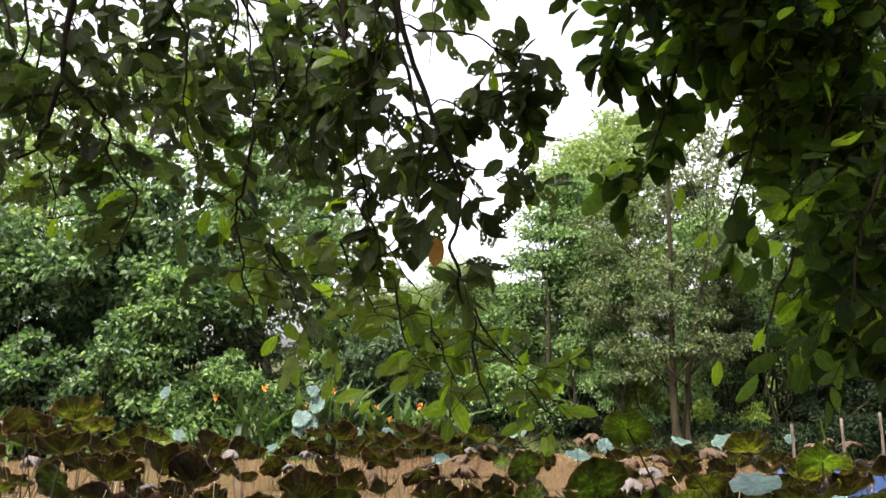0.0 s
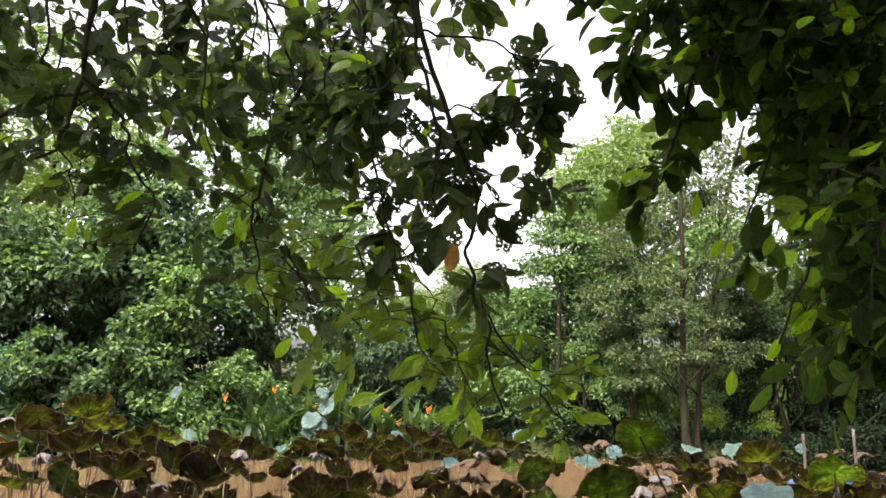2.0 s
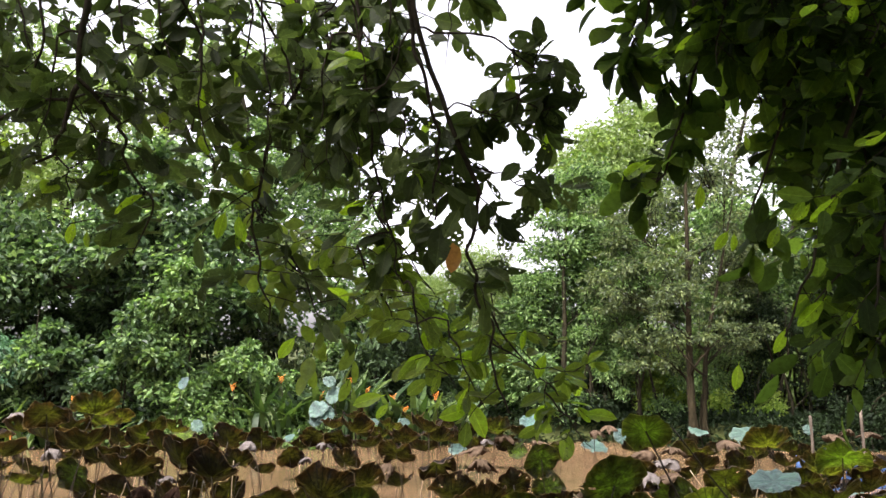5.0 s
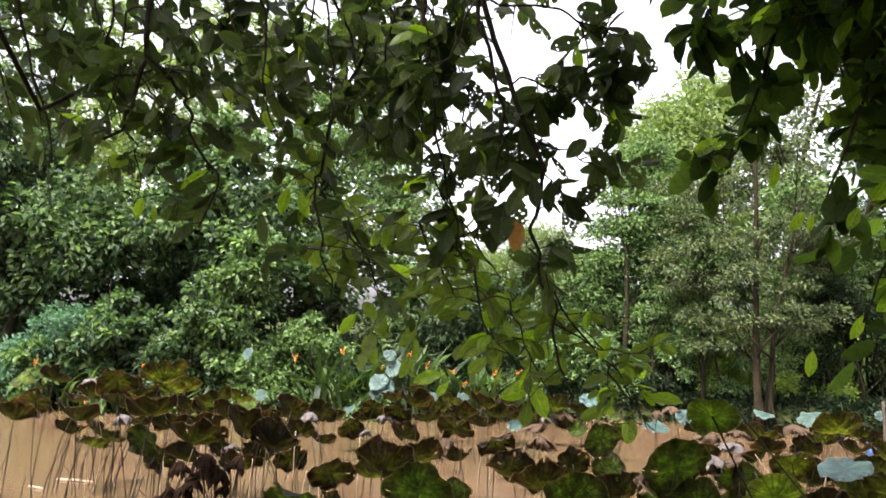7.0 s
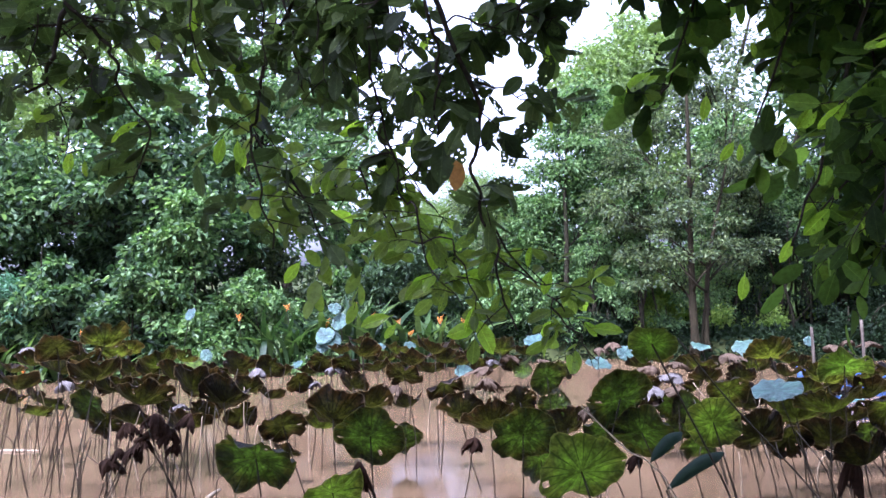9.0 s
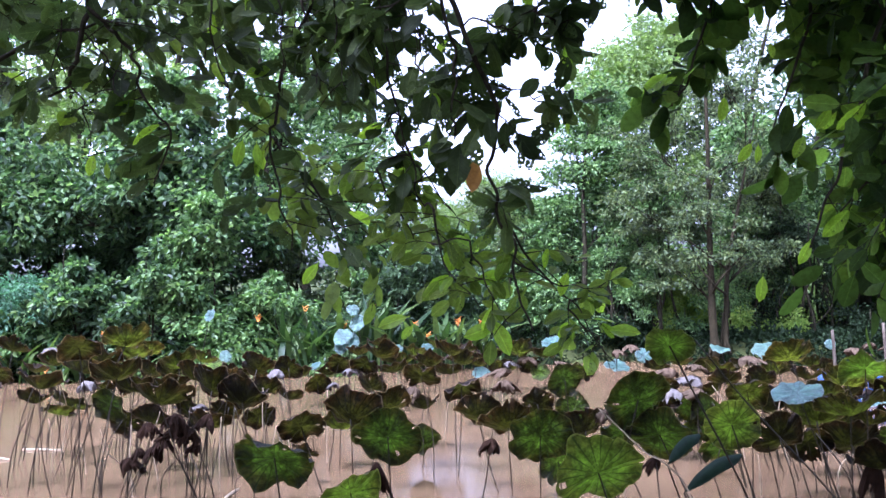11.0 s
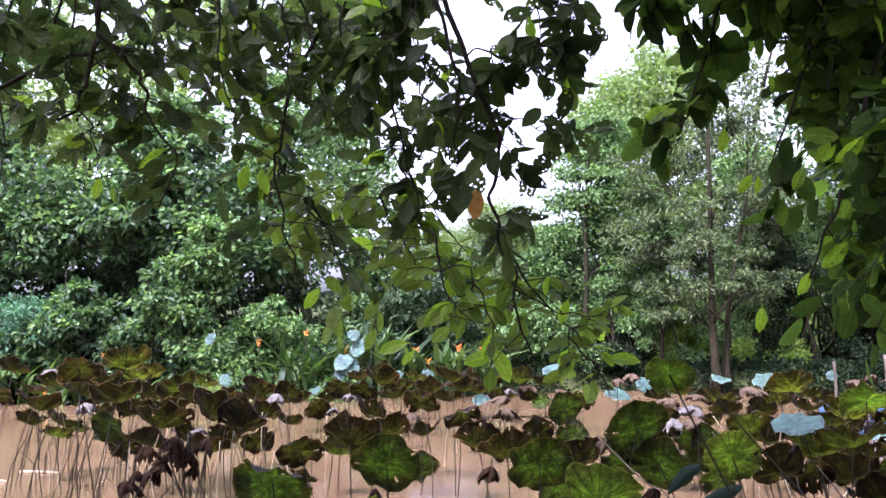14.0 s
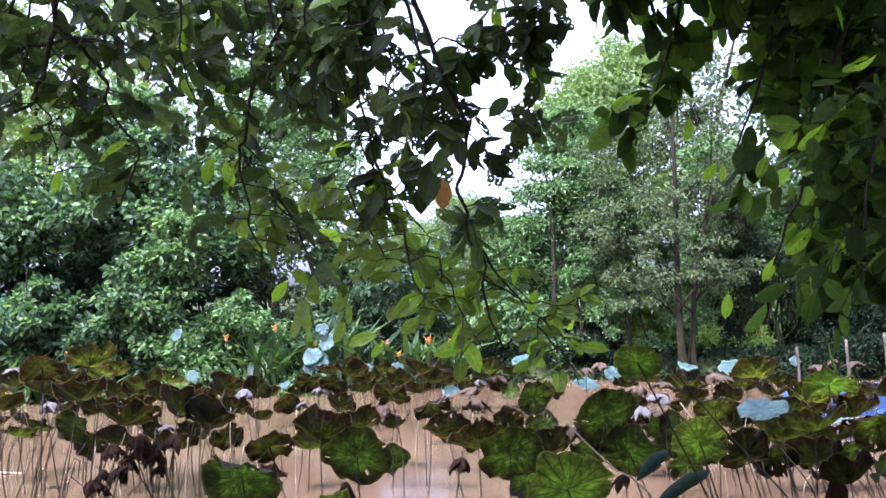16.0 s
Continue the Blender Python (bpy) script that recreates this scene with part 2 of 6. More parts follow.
# leaf greens raised to stand for sun that the crowns keep out
sunlit = leaf_material("painted_sun_foliage", [(0.100, 0.170, 0.028), (0.175, 0.260, 0.046), (0.250, 0.335, 0.075)], (2.0, 2.1, 0.9), 0.45, True, 0.5, 9, 0.3)
blade_leaf = leaf_material("blade_leaf", [(0.014, 0.032, 0.011), (0.028, 0.056, 0.017), (0.080, 0.120, 0.032)], (2.0, 2.2, 1.0), 0.25, False, 0.5, 12, 0.2)
flower_orange = plain_material("orange_flower", (0.75, 0.26, 0.04), 0.5, 0.3)
# wood, earth, water
bark = rough_material("bark", (0.011, 0.010, 0.006), (0.040, 0.036, 0.022), 30, 0.9, 0.6, 0.03, (1, 1, 0.25))
red_bark = rough_material("reddish_bark", (0.010, 0.009, 0.005), (0.036, 0.030, 0.017), 26, 0.9, 0.6, 0.03, (1, 1, 0.3))
twig_bark = rough_material("twig_bark", (0.018, 0.014, 0.012), (0.05, 0.04, 0.03), 60, 0.8, 0.4, 0.004)
earth = rough_material("mossy_earth", (0.022, 0.026, 0.010), (0.055, 0.070, 0.022), 3.0, 0.95, 0.6, 0.08)
stalk_green = plain_material("lotus_stalk", (0.018, 0.014, 0.007), 0.55, 0.4, 30)
stalk_dry = plain_material("dry_stalk", (0.24, 0.19, 0.12), 0.7, 0.3, 30)
lotus_skin = {
    "brown": lotus_material("lotus_brown", (0.017, 0.019, 0.005), (0.013, 0.008, 0.005), (0.005, 0.005, 0.003), (2.3, 2.2, 1.0), 0.42, 0.5, 0.12, 0.95, (0.085, 0.066, 0.052)),
    "olive": lotus_material("lotus_olive", (0.040, 0.052, 0.009), (0.018, 0.014, 0.006), (0.009, 0.010, 0.003), (2.4, 2.4, 1.0), 0.42, 0.5, 0.15, 0.95, (0.06, 0.05, 0.03)),
    "green": lotus_material("lotus_green", (0.034, 0.060, 0.010), (0.017, 0.018, 0.005), (0.009, 0.016, 0.004), (2.6, 2.6, 1.0), 0.42, 0.5, 0.2, 0.95, (0.045, 0.045, 0.02)),
    "lime": lotus_material("lotus_lime", (0.060, 0.108, 0.013), (0.044, 0.060, 0.012), (0.016, 0.028, 0.005), (2.4, 2.4, 1.0), 0.4, 0.5, 0.2, 0.7, (0.09, 0.10, 0.03)),
    # pale: a glaucous top, with the sky's sheen put into the colour
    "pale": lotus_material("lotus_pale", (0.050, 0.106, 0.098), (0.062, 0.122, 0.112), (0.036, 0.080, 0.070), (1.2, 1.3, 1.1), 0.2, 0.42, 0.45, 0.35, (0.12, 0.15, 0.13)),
}
wilted_skin = {
    "dark": rough_material("wilted_dark", (0.008, 0.004, 0.002), (0.030, 0.015, 0.008), 30, 0.8, 0.5, 0.02),
    "white": rough_material("wilted_white", (0.05, 0.045, 0.042), (0.155, 0.142, 0.138), 25, 0.7, 0.5, 0.02),
    "pink": rough_material("wilted_pink", (0.034, 0.021, 0.013), (0.100, 0.074, 0.050), 25, 0.75, 0.5, 0.02),
}
rolled_skin = leaf_material("rolled_lotus", [(0.009, 0.020, 0.012), (0.013, 0.026, 0.013)], (1.6, 2.0, 1.2), 0.2, False, 0.65, 30, 0.08)
post_wood = rough_material("weathered_post", (0.06, 0.05, 0.042), (0.15, 0.125, 0.10), 20, 0.9, 0.4, 0.01, (1, 1, 0.2))
blue_plastic = plain_material("blue_plastic", (0.03, 0.062, 0.14), 0.55, 0.25, 12)

# muddy water: brown silt under a smooth skin with faint ripples
muddy, nt, bsdf, out = nodes_of("muddy_water")
tex = nt.nodes.new("ShaderNodeTexCoord")
silt = add(nt, "ShaderNodeTexNoise", Scale=0.35, Detail=5.0, Roughness=0.55)
nt.links.new(tex.outputs["Object"], silt.inputs["Vector"])
tone = ramp(nt, silt.outputs["Fac"], [(0.3, (0.074, 0.046, 0.023)), (0.5, (0.100, 0.064, 0.033)), (0.7, (0.128, 0.082, 0.043))])
nt.links.new(tone.outputs[0], bsdf.inputs["Base Color"])
bsdf.inputs["Roughness"].default_value, bsdf.inputs["IOR"].default_value = 0.16, 1.33
ripple = add(nt, "ShaderNodeTexNoise", Scale=2.2, Detail=3.0)
nt.links.new(tex.outputs["Object"], ripple.inputs["Vector"])
bumped(nt, bsdf, ripple.outputs["Fac"], 0.12, 0.04)


# ---- building ----
class Soup:
    """Triangles gathered from many small shapes into one mesh."""

    def __init__(self):
        self.v, self.f, self.n = [], [], 0

    def put(self, verts, faces):
        verts = np.asarray(verts, dtype=np.float32).reshape(-1, 3)
        self.v.append(verts)
        self.f.append(np.asarray(faces, dtype=np.int32).reshape(-1, 3) + self.n)
        self.n += len(verts)

    def mesh(self, name, material, smooth=True):
        me = bpy.data.meshes.new(name)
        v, f = np.concatenate(self.v), np.concatenate(self.f)
        me.vertices.add(len(v))
        me.vertices.foreach_set("co", v.ravel())
        me.loops.add(f.size)
        me.loops.foreach_set("vertex_index", f.ravel())
        me.polygons.add(len(f))
        me.polygons.foreach_set("loop_start", np.arange(0, f.size, 3, dtype=np.int32))
        me.polygons.foreach_set("use_smooth", np.full(len(f), smooth))
        me.update(calc_edges=True)
        me.materials.append(material)
        return me


def thing(name, at, label, category, group="", kind=""):
    ob = new(name)
    ob.location = at
    ob.empty_display_size = 0.1
    return tagged(ob, label, category, group, kind)


def part(name, mesh, parent, label="", at=None, kind=""):
    """A mesh in world places becomes one part under its thing or part; at: its own place under the parent."""
    ob = new(name, mesh)
    ob.parent = parent
    if at is None:
        m = Matrix()
        p = parent
        while p is not None:
            m = p.matrix_basis @ m
            p = p.parent
        ob.matrix_basis = m.inverted()
    else:
        ob.matrix_basis = at
    return tagged(ob, label, kind=kind)


def unit(a):
    return a / np.maximum(np.linalg.norm(a, axis=-1, keepdims=True), 1e-9)


def curve(points, steps):
    """A smooth line through points."""
    p = np.asarray(points, dtype=float)
    if len(p) == 2:
        return p[0] + (p[1] - p[0]) * np.linspace(0, 1, steps)[:, None]
    q = np.vstack([2 * p[0] - p[1], p, 2 * p[-1] - p[-2]])
    t = np.linspace(0, len(p) - 1 - 1e-6, steps)
    i = t.astype(int)
    u = (t - i)[:, None]
    a, b, c, d = q[i], q[i + 1], q[i + 2], q[i + 3]
    return 0.5 * (2 * b + (c - a) * u + (2 * a - 5 * b + 4 * c - d) * u ** 2 + (3 * b - a - 3 * c + d) * u ** 3)


def tube(soup, line, r0, r1, sides=6, wobble=0.0, rng=None):
    """A tapered round branch along a line of points."""
    line = np.asarray(line, dtype=float)
    n = len(line)
    along = unit(np.gradient(line, axis=0))
    ref = np.where(np.abs(along[:, 2:]) > 0.9, np.array([[1.0, 0, 0]]), np.array([[0, 0, 1.0]]))
    s = unit(np.cross(along, ref))
    for i in range(1, n):
        if np.dot(s[i], s[i - 1]) < 0:
            s[i] = -s[i]
    u = np.cross(s, along)
    a = np.linspace(0, 2 * math.pi, sides, endpoint=False)
    r = np.linspace(r0, r1, n)[:, None, None] * np.ones((n, sides, 1))
    if wobble and rng is not None:
        r = r * (1 + wobble * rng.normal(size=(n, sides, 1)))
    v = line[:, None] + r * (np.cos(a)[None, :, None] * s[:, None] + np.sin(a)[None, :, None] * u[:, None])
    i, j = np.meshgrid(np.arange(n - 1), np.arange(sides), indexing="ij")
    k = (j + 1) % sides
    q = np.stack([i * sides + j, i * sides + k, (i + 1) * sides + k, (i + 1) * sides + j], -1).reshape(-1, 4)
    f = np.vstack([q[:, [0, 1, 2]], q[:, [0, 2, 3]]])
    cap0, cap1 = n * sides, n * sides + 1
    v = np.vstack([v.reshape(-1, 3), line[0], line[-1]])
    ring = np.arange(sides)
    nxt = (ring + 1) % sides
    ends = np.vstack([np.stack([np.full(sides, cap0), nxt, ring], -1),
                      np.stack([np.full(sides, cap1), (n - 1) * sides + ring, (n - 1) * sides + nxt], -1)])
    soup.put(v, np.vstack([f, ends]))


def leaves(soup, base, way, face, length, width, rounded=False, fold=0.25):
    """Many small leaves at once, folded at the midrib and bent at the tip. rounded: a fuller outline for the nearer ones."""
    way = unit(way)
    side = unit(np.cross(way, face))
    up = np.cross(side, way)
    L, W = length[:, None], width[:, None]
    tip = base + way * L - up * L * 0.08
    k = np.arange(len(base))[:, None]
    if not rounded:
        mid = base + way * L * 0.45 + up * L * 0.05
        a, b = mid + side * W * 0.5 + up * W * fold, mid - side * W * 0.5 + up * W * fold
        soup.put(np.stack([base, a, tip, b], 1).reshape(-1, 3), np.concatenate([k * 4 + [0, 1, 2], k * 4 + [0, 2, 3]]))
        return
    low, high = base + way * L * 0.3 + up * L * 0.03, base + way * L * 0.68 + up * L * 0.03
    ring = [base, low + side * W * 0.46 + up * W * fold, high + side * W * 0.42 + up * W * fold, tip, high - side * W * 0.42 + up * W * fold, low - side * W * 0.46 + up * W * fold]
    soup.put(np.stack(ring, 1).reshape(-1, 3), np.concatenate([k * 6 + [0, 1, 2], k * 6 + [0, 2, 3], k * 6 + [0, 3, 4], k * 6 + [0, 4, 5]]))


def in_ball(rng, n, power=0.5):
    d = unit(rng.normal(size=(n, 3)))
    return d * rng.random((n, 1)) ** power


def crown_leaves(soup, rng, centres, spread, per, size, droop=0.5, shape=0.45, flat=0.62, rounded=False):
    """Sprays of leaves round the ends of twigs."""
    n = len(centres) * per
    c = np.repeat(centres, per, axis=0)
    s = np.repeat(spread, per)[:, None]
    off = in_ball(rng, n, 0.6) * s * np.array([1, 1, flat])
    way = unit(off + 0.35 * s * rng.normal(size=(n, 3))) + np.array([0, 0, -droop]) * rng.random((n, 1))
    face = unit(np.array([0, 0, 1.0]) + 0.75 * rng.normal(size=(n, 3)))
    length = size * (0.65 + 0.7 * rng.random(n))
    leaves(soup, c + off, way, face, length, length * shape * (0.8 + 0.4 * rng.random(n)), rounded)


def tree(name, base, blobs, trunk_r, leaf_mat, size, per, label, category="tree", bark_mat=bark, stems=1, lean=(0, 0), droop=0.5,
         shape=0.45, clump=0.42, group="", seed=1, crown_name="crown", flat=0.62, stem_lines=()):
    """A tree or shrub. blobs: (x, y, z, rx, ry, rz, twigs), the masses of its crown."""
    rng = np.random.default_rng(seed)
    base = np.array(base, dtype=float)
    t = thing(name, base, label, category, group)
    blobs = np.array(blobs, dtype=float)
    top = blobs[np.argmax(blobs[:, 2])][:3] + np.array([0, 0, 0.3])
    trunks = []
    for s in range(len(stem_lines) or stems):
        wood = Soup()
        foot = base + np.array([0.14 * s * (-1) ** s, 0.12 * s, -0.25])
        aim = top + np.array([lean[0], lean[1], 0]) * s + rng.normal(size=3) * 0.25 * (s > 0)
        h = np.linspace(0, 1, 6)[:, None]
        pts = foot + (aim - foot) * h
        pts[1:-1, :2] += rng.normal(size=(4, 2)) * 0.03 * np.linalg.norm(aim - foot) ** 0.7
        if stem_lines:
            pts, foot = np.array(stem_lines[s], dtype=float), np.array(stem_lines[s][0], dtype=float)
        line = curve(pts, 22)
        thick_r = trunk_r * (0.7 if s and stem_lines else 1.0)
        tube(wood, line, thick_r, thick_r * 0.25, 9, 0.05, rng)
        for a in range(4):                               # root flare
            w = a * math.pi / 2 + rng.random()
            tube(wood, curve([foot + [math.cos(w) * trunk_r * 1.5, math.sin(w) * trunk_r * 1.5, 0.1], foot + [math.cos(w) * trunk_r * 0.8, math.sin(w) * trunk_r * 0.8, 0.35],
                              foot + [0, 0, 0.9]], 6), trunk_r * 0.35, trunk_r * 0.2, 6)
        trunks.append((wood, line))
    crown = Soup()
    for bx, by, bz, rx, ry, rz, twigs in blobs:
        twigs, thick = int(twigs * 0.62), int(per * 2.1)
        at = np.array([bx, by, bz]) + in_ball(rng, twigs, 0.38) * np.array([rx, ry, rz])
        spread = clump * (0.6 + 0.8 * rng.random(twigs))
        crown_leaves(crown, rng, at, spread, thick, size, droop, shape, flat, size >= 0.13 and base[1] < 20)
        wood, line = trunks[rng.integers(len(trunks))]
        hub = np.array([bx, by, bz - 0.3 * rz])
        i = int(np.argmin(np.linalg.norm(line[:-2] - (hub - [0, 0, 0.7]), axis=1)))
        i = max(i, 3)
        r = trunk_r * (1 - 0.75 * i / 21)
        limb = curve([line[i], (line[i] + hub) / 2 + rng.normal(size=3) * 0.12, hub], 9)
        tube(wood, limb, r * 0.4, r * 0.2, 6, 0.04, rng)
        for p in at[:: max(1, twigs // 22)]:
            j = rng.integers(3, 9)
            tube(wood, curve([limb[j], (limb[j] + p) / 2 + [0, 0, 0.12], p], 4), max(0.008, r * 0.12), 0.004, 3)
    for wood, line in trunks:
        part("trunk", wood.mesh("trunk", bark_mat), t)
    part(crown_name, crown.mesh(crown_name, leaf_mat, False), t, kind="stuff")
    return t


# ---- ground and water ----
np.seterr(over="ignore")


def bank_line(x):
    """How far off the pond's far edge lies."""
    return 16.7 - 1.5 / (1 + np.exp(-(x - 4.6) * 0.9)) + 0.25 * np.sin(x * 0.9) + 0.12 * np.sin(x * 2.7 + 1)


def ground_height(x, y):
    far = 1 / (1 + np.exp(-(y - bank_line(x) - 0.25) * 5))
    near = 1 / (1 + np.exp((y - 2.6) * 4))
    wide = np.clip(1 / (1 + np.exp(-(np.abs(x) - 27) * 2)), 0, 1)
    h = np.maximum(np.maximum(far * 0.95, near * 1.05), wide * 0.95) - 0.55
    return h + 0.06 * np.sin(x * 1.3 + y * 0.7) * np.cos(y * 1.1 - x * 0.4) + np.clip((y - 22) * 0.012, 0, 1.5)


def axis(lo, hi, step, reach):
    core = np.arange(lo, hi, step)
    out = np.geomspace(1, reach, 14)
    return np.concatenate([lo - out[::-1], core, hi + out])


gx, gy = axis(-14, 14, 0.25, 900), axis(-3, 26, 0.25, 900)
X, Y = np.meshgrid(gx, gy, indexing="ij")
gv = np.stack([X, Y, ground_height(X, Y)], -1).reshape(-1, 3)
i, j = np.meshgrid(np.arange(len(gx) - 1), np.arange(len(gy) - 1), indexing="ij")
k = (i * len(gy) + j).ravel()
w = len(gy)
g = Soup()
g.put(gv, np.vstack([np.stack([k, k + w, k + w + 1], -1), np.stack([k, k + w + 1, k + 1], -1)]))
tagged(new("ground", g.mesh("ground", earth)), "dark mossy earth banks round a pond", "ground", kind="structure")

s = Soup()
wx, wy = np.linspace(-29, 29, 60), np.linspace(1.2, 19, 30)
X, Y = np.meshgrid(wx, wy, indexing="ij")
i, j = np.meshgrid(np.arange(59), np.arange(29), indexing="ij")
k = (i * 30 + j).ravel()
s.put(np.stack([X, Y, 0 * X], -1).reshape(-1, 3), np.vstack([np.stack([k, k + 30, k + 31], -1), np.stack([k, k + 31, k + 1], -1)]))
tagged(new("water", s.mesh("water", muddy)), "still muddy orange-brown pond water", "water", kind="structure")


# ---- trees and shrubs on the far bank ----
def g0(x, y):
    return (x, y, float(ground_height(np.array(x), np.array(y))))


# tall trees behind, from one end of the bank to the other
tree("tree", g0(-9.5, 21), [(-10.5, 21, 7.2, 2.4, 1.6, 1.8, 50), (-8, 21.5, 9.0, 2.2, 1.6, 1.6, 30), (-12.5, 20.5, 5.5, 2.2, 1.5, 2.4, 80)], 0.2, bright, 0.17, 46,
     "tall tree with light green sunlit leaves and open crown", seed=11, clump=0.5)
tree("tree", g0(-5.2, 22), [(-5.8, 22, 6.2, 1.7, 1.4, 1.9, 70), (-4.7, 22, 8.4, 1.5, 1.4, 1.4, 26), (-3.6, 22.3, 5.0, 1.2, 1.2, 1.4, 46), (-6.8, 22, 9.6, 1.2, 1.2, 1.0, 14)], 0.17, lush, 0.16, 46,
     "tall slender tree with mid-green leaves over the far bank", seed=12, clump=0.48)
tree("tree", g0(-7.8, 18.3), [(-8.6, 18, 4.2, 1.5, 1.0, 1.2, 60), (-6.8, 18, 4.0, 1.4, 1.0, 1.1, 60), (-7.6, 18.2, 5.6, 1.5, 1.0, 1.0, 50), (-10.6, 18, 4.0, 1.4, 1.0, 1.3, 60), (-5.8, 18.2, 3.1, 1.0, 0.8, 0.9, 40)],
     0.14, broad, 0.165, 44, "dense tree with broad drooping dark green leaves", seed=13, shape=0.6, clump=0.5)
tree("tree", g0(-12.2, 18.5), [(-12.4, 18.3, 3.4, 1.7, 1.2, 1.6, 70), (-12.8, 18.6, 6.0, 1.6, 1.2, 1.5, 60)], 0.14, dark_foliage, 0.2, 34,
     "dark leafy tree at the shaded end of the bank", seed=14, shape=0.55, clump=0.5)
tree("tree", g0(-1.2, 25), [(-1.6, 25, 3.4, 1.7, 1.2, 0.7, 90), (0.6, 25, 3.6, 1.5, 1.2, 0.8, 80), (-0.4, 25, 4.4, 1.1, 1.0, 0.5, 40)], 0.1, bright, 0.11, 70,
     "feathery pale green tree standing further back", seed=15, droop=0.3, shape=0.3, clump=0.5)
tree("tree", g0(1.76, 18), [(2.0, 18.5, 4.3, 1.0, 0.7, 0.9, 60), (2.5, 18.8, 5.4, 0.9, 0.8, 0.8, 50), (1.2, 18.6, 3.0, 1.0, 0.6, 0.7, 60), (2.7, 18.5, 3.2, 1.0, 0.6, 0.8, 50), (1.9, 18.6, 2.0, 1.2, 0.6, 0.5, 50)], 0.07, lush, 0.11, 60,
     "upright tree with a slim dark trunk and layered green sprays", seed=16, clump=0.42, flat=0.35, droop=0.3, stem_lines=[[(1.76, 18, 0.2), (1.86, 18, 2.3), (1.88, 18, 3.8), (2.1, 18.3, 5.2)]])
tree("tree", g0(3.8, 21), [(3.6, 21, 6.0, 1.4, 1.1, 1.5, 90), (4.6, 21, 7.4, 1.2, 1.0, 1.3, 70), (2.9, 21.2, 6.6, 1.0, 0.9, 0.9, 50), (3.8, 21, 4.2, 1.4, 1.0, 1.2, 70)], 0.14, bright, 0.14, 50,
     "tall tree with a yellow-green sunlit top", seed=17, clump=0.45)
tree("tree", g0(4.06, 16.05), [(3.3, 16.9, 4.5, 0.9, 0.7, 1.1, 36), (4.7, 17.0, 5.5, 1.1, 0.7, 1.0, 32), (2.9, 16.8, 3.0, 0.9, 0.7, 0.7, 30), (5.0, 16.9, 3.6, 0.9, 0.7, 0.8, 30), (3.5, 16.6, 1.9, 0.8, 0.5, 0.5, 20), (5.0, 16.7, 2.2, 0.7, 0.5, 0.5, 18),
      (3.5, 15.8, 3.4, 0.6, 0.3, 1.0, 16), (4.7, 15.9, 4.2, 0.6, 0.3, 1.2, 16), (4.5, 15.8, 2.2, 0.6, 0.25, 0.6, 8), (3.6, 15.8, 2.2, 0.4, 0.25, 0.4, 6)],
     0.082, olive, 0.085, 62, "two-stemmed tree with reddish bark and fine olive leaves", bark_mat=red_bark, seed=18, clump=0.27, shape=0.45, flat=0.42,
     stem_lines=[[(4.02, 16.0, 0.1), (4.0, 16.0, 1.4), (4.02, 16.0, 2.8), (4.05, 16.0, 4.4), (4.1, 16.2, 6.0)], [(4.24, 16.15, 0.1), (4.36, 16.15, 1.8), (4.72, 16.3, 3.3), (5.1, 16.5, 4.8)]])
tree("tree", g0(6.6, 19), [(5.9, 19, 4.6, 0.9, 0.9, 0.8, 40), (7.5, 19, 6.3, 1.2, 1.0, 0.9, 44), (6.0, 18.8, 2.6, 1.0, 0.9, 0.8, 50), (7.6, 19, 3.2, 1.1, 0.9, 0.9, 50)], 0.12, lush, 0.13, 55,
     "shaded tree with layered green sprays", seed=19, clump=0.45)
# crown masses under y 17 are added, mostly unseen, to shade the bank
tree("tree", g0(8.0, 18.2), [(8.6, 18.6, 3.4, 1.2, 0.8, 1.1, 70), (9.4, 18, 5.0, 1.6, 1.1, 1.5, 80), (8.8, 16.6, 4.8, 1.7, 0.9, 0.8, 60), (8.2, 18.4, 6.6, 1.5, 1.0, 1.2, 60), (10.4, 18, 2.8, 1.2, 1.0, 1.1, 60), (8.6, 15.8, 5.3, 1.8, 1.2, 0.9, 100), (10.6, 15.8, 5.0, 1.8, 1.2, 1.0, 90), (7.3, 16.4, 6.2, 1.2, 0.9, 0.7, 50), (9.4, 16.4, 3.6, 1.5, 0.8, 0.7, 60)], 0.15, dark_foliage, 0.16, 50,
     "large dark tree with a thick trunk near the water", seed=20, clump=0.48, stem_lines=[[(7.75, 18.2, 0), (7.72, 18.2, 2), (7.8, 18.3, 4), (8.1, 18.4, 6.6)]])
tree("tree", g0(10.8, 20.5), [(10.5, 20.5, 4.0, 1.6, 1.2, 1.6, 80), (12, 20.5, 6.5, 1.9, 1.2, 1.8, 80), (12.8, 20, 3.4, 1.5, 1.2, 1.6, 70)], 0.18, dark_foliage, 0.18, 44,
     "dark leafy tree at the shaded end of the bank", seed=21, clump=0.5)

tree("tree", g0(-11.5, 25), [(-12, 25, 9, 2.4, 1.6, 2.2, 34), (-9.5, 25, 11.2, 2.2, 1.6, 1.6, 24), (-14.5, 25, 11.5, 2.2, 1.6, 2.0, 26), (-15, 25, 6.5, 2.2, 1.5, 2.6, 60)], 0.2, bright, 0.2, 40,
     "tall light green tree standing behind the others", seed=22, clump=0.6)
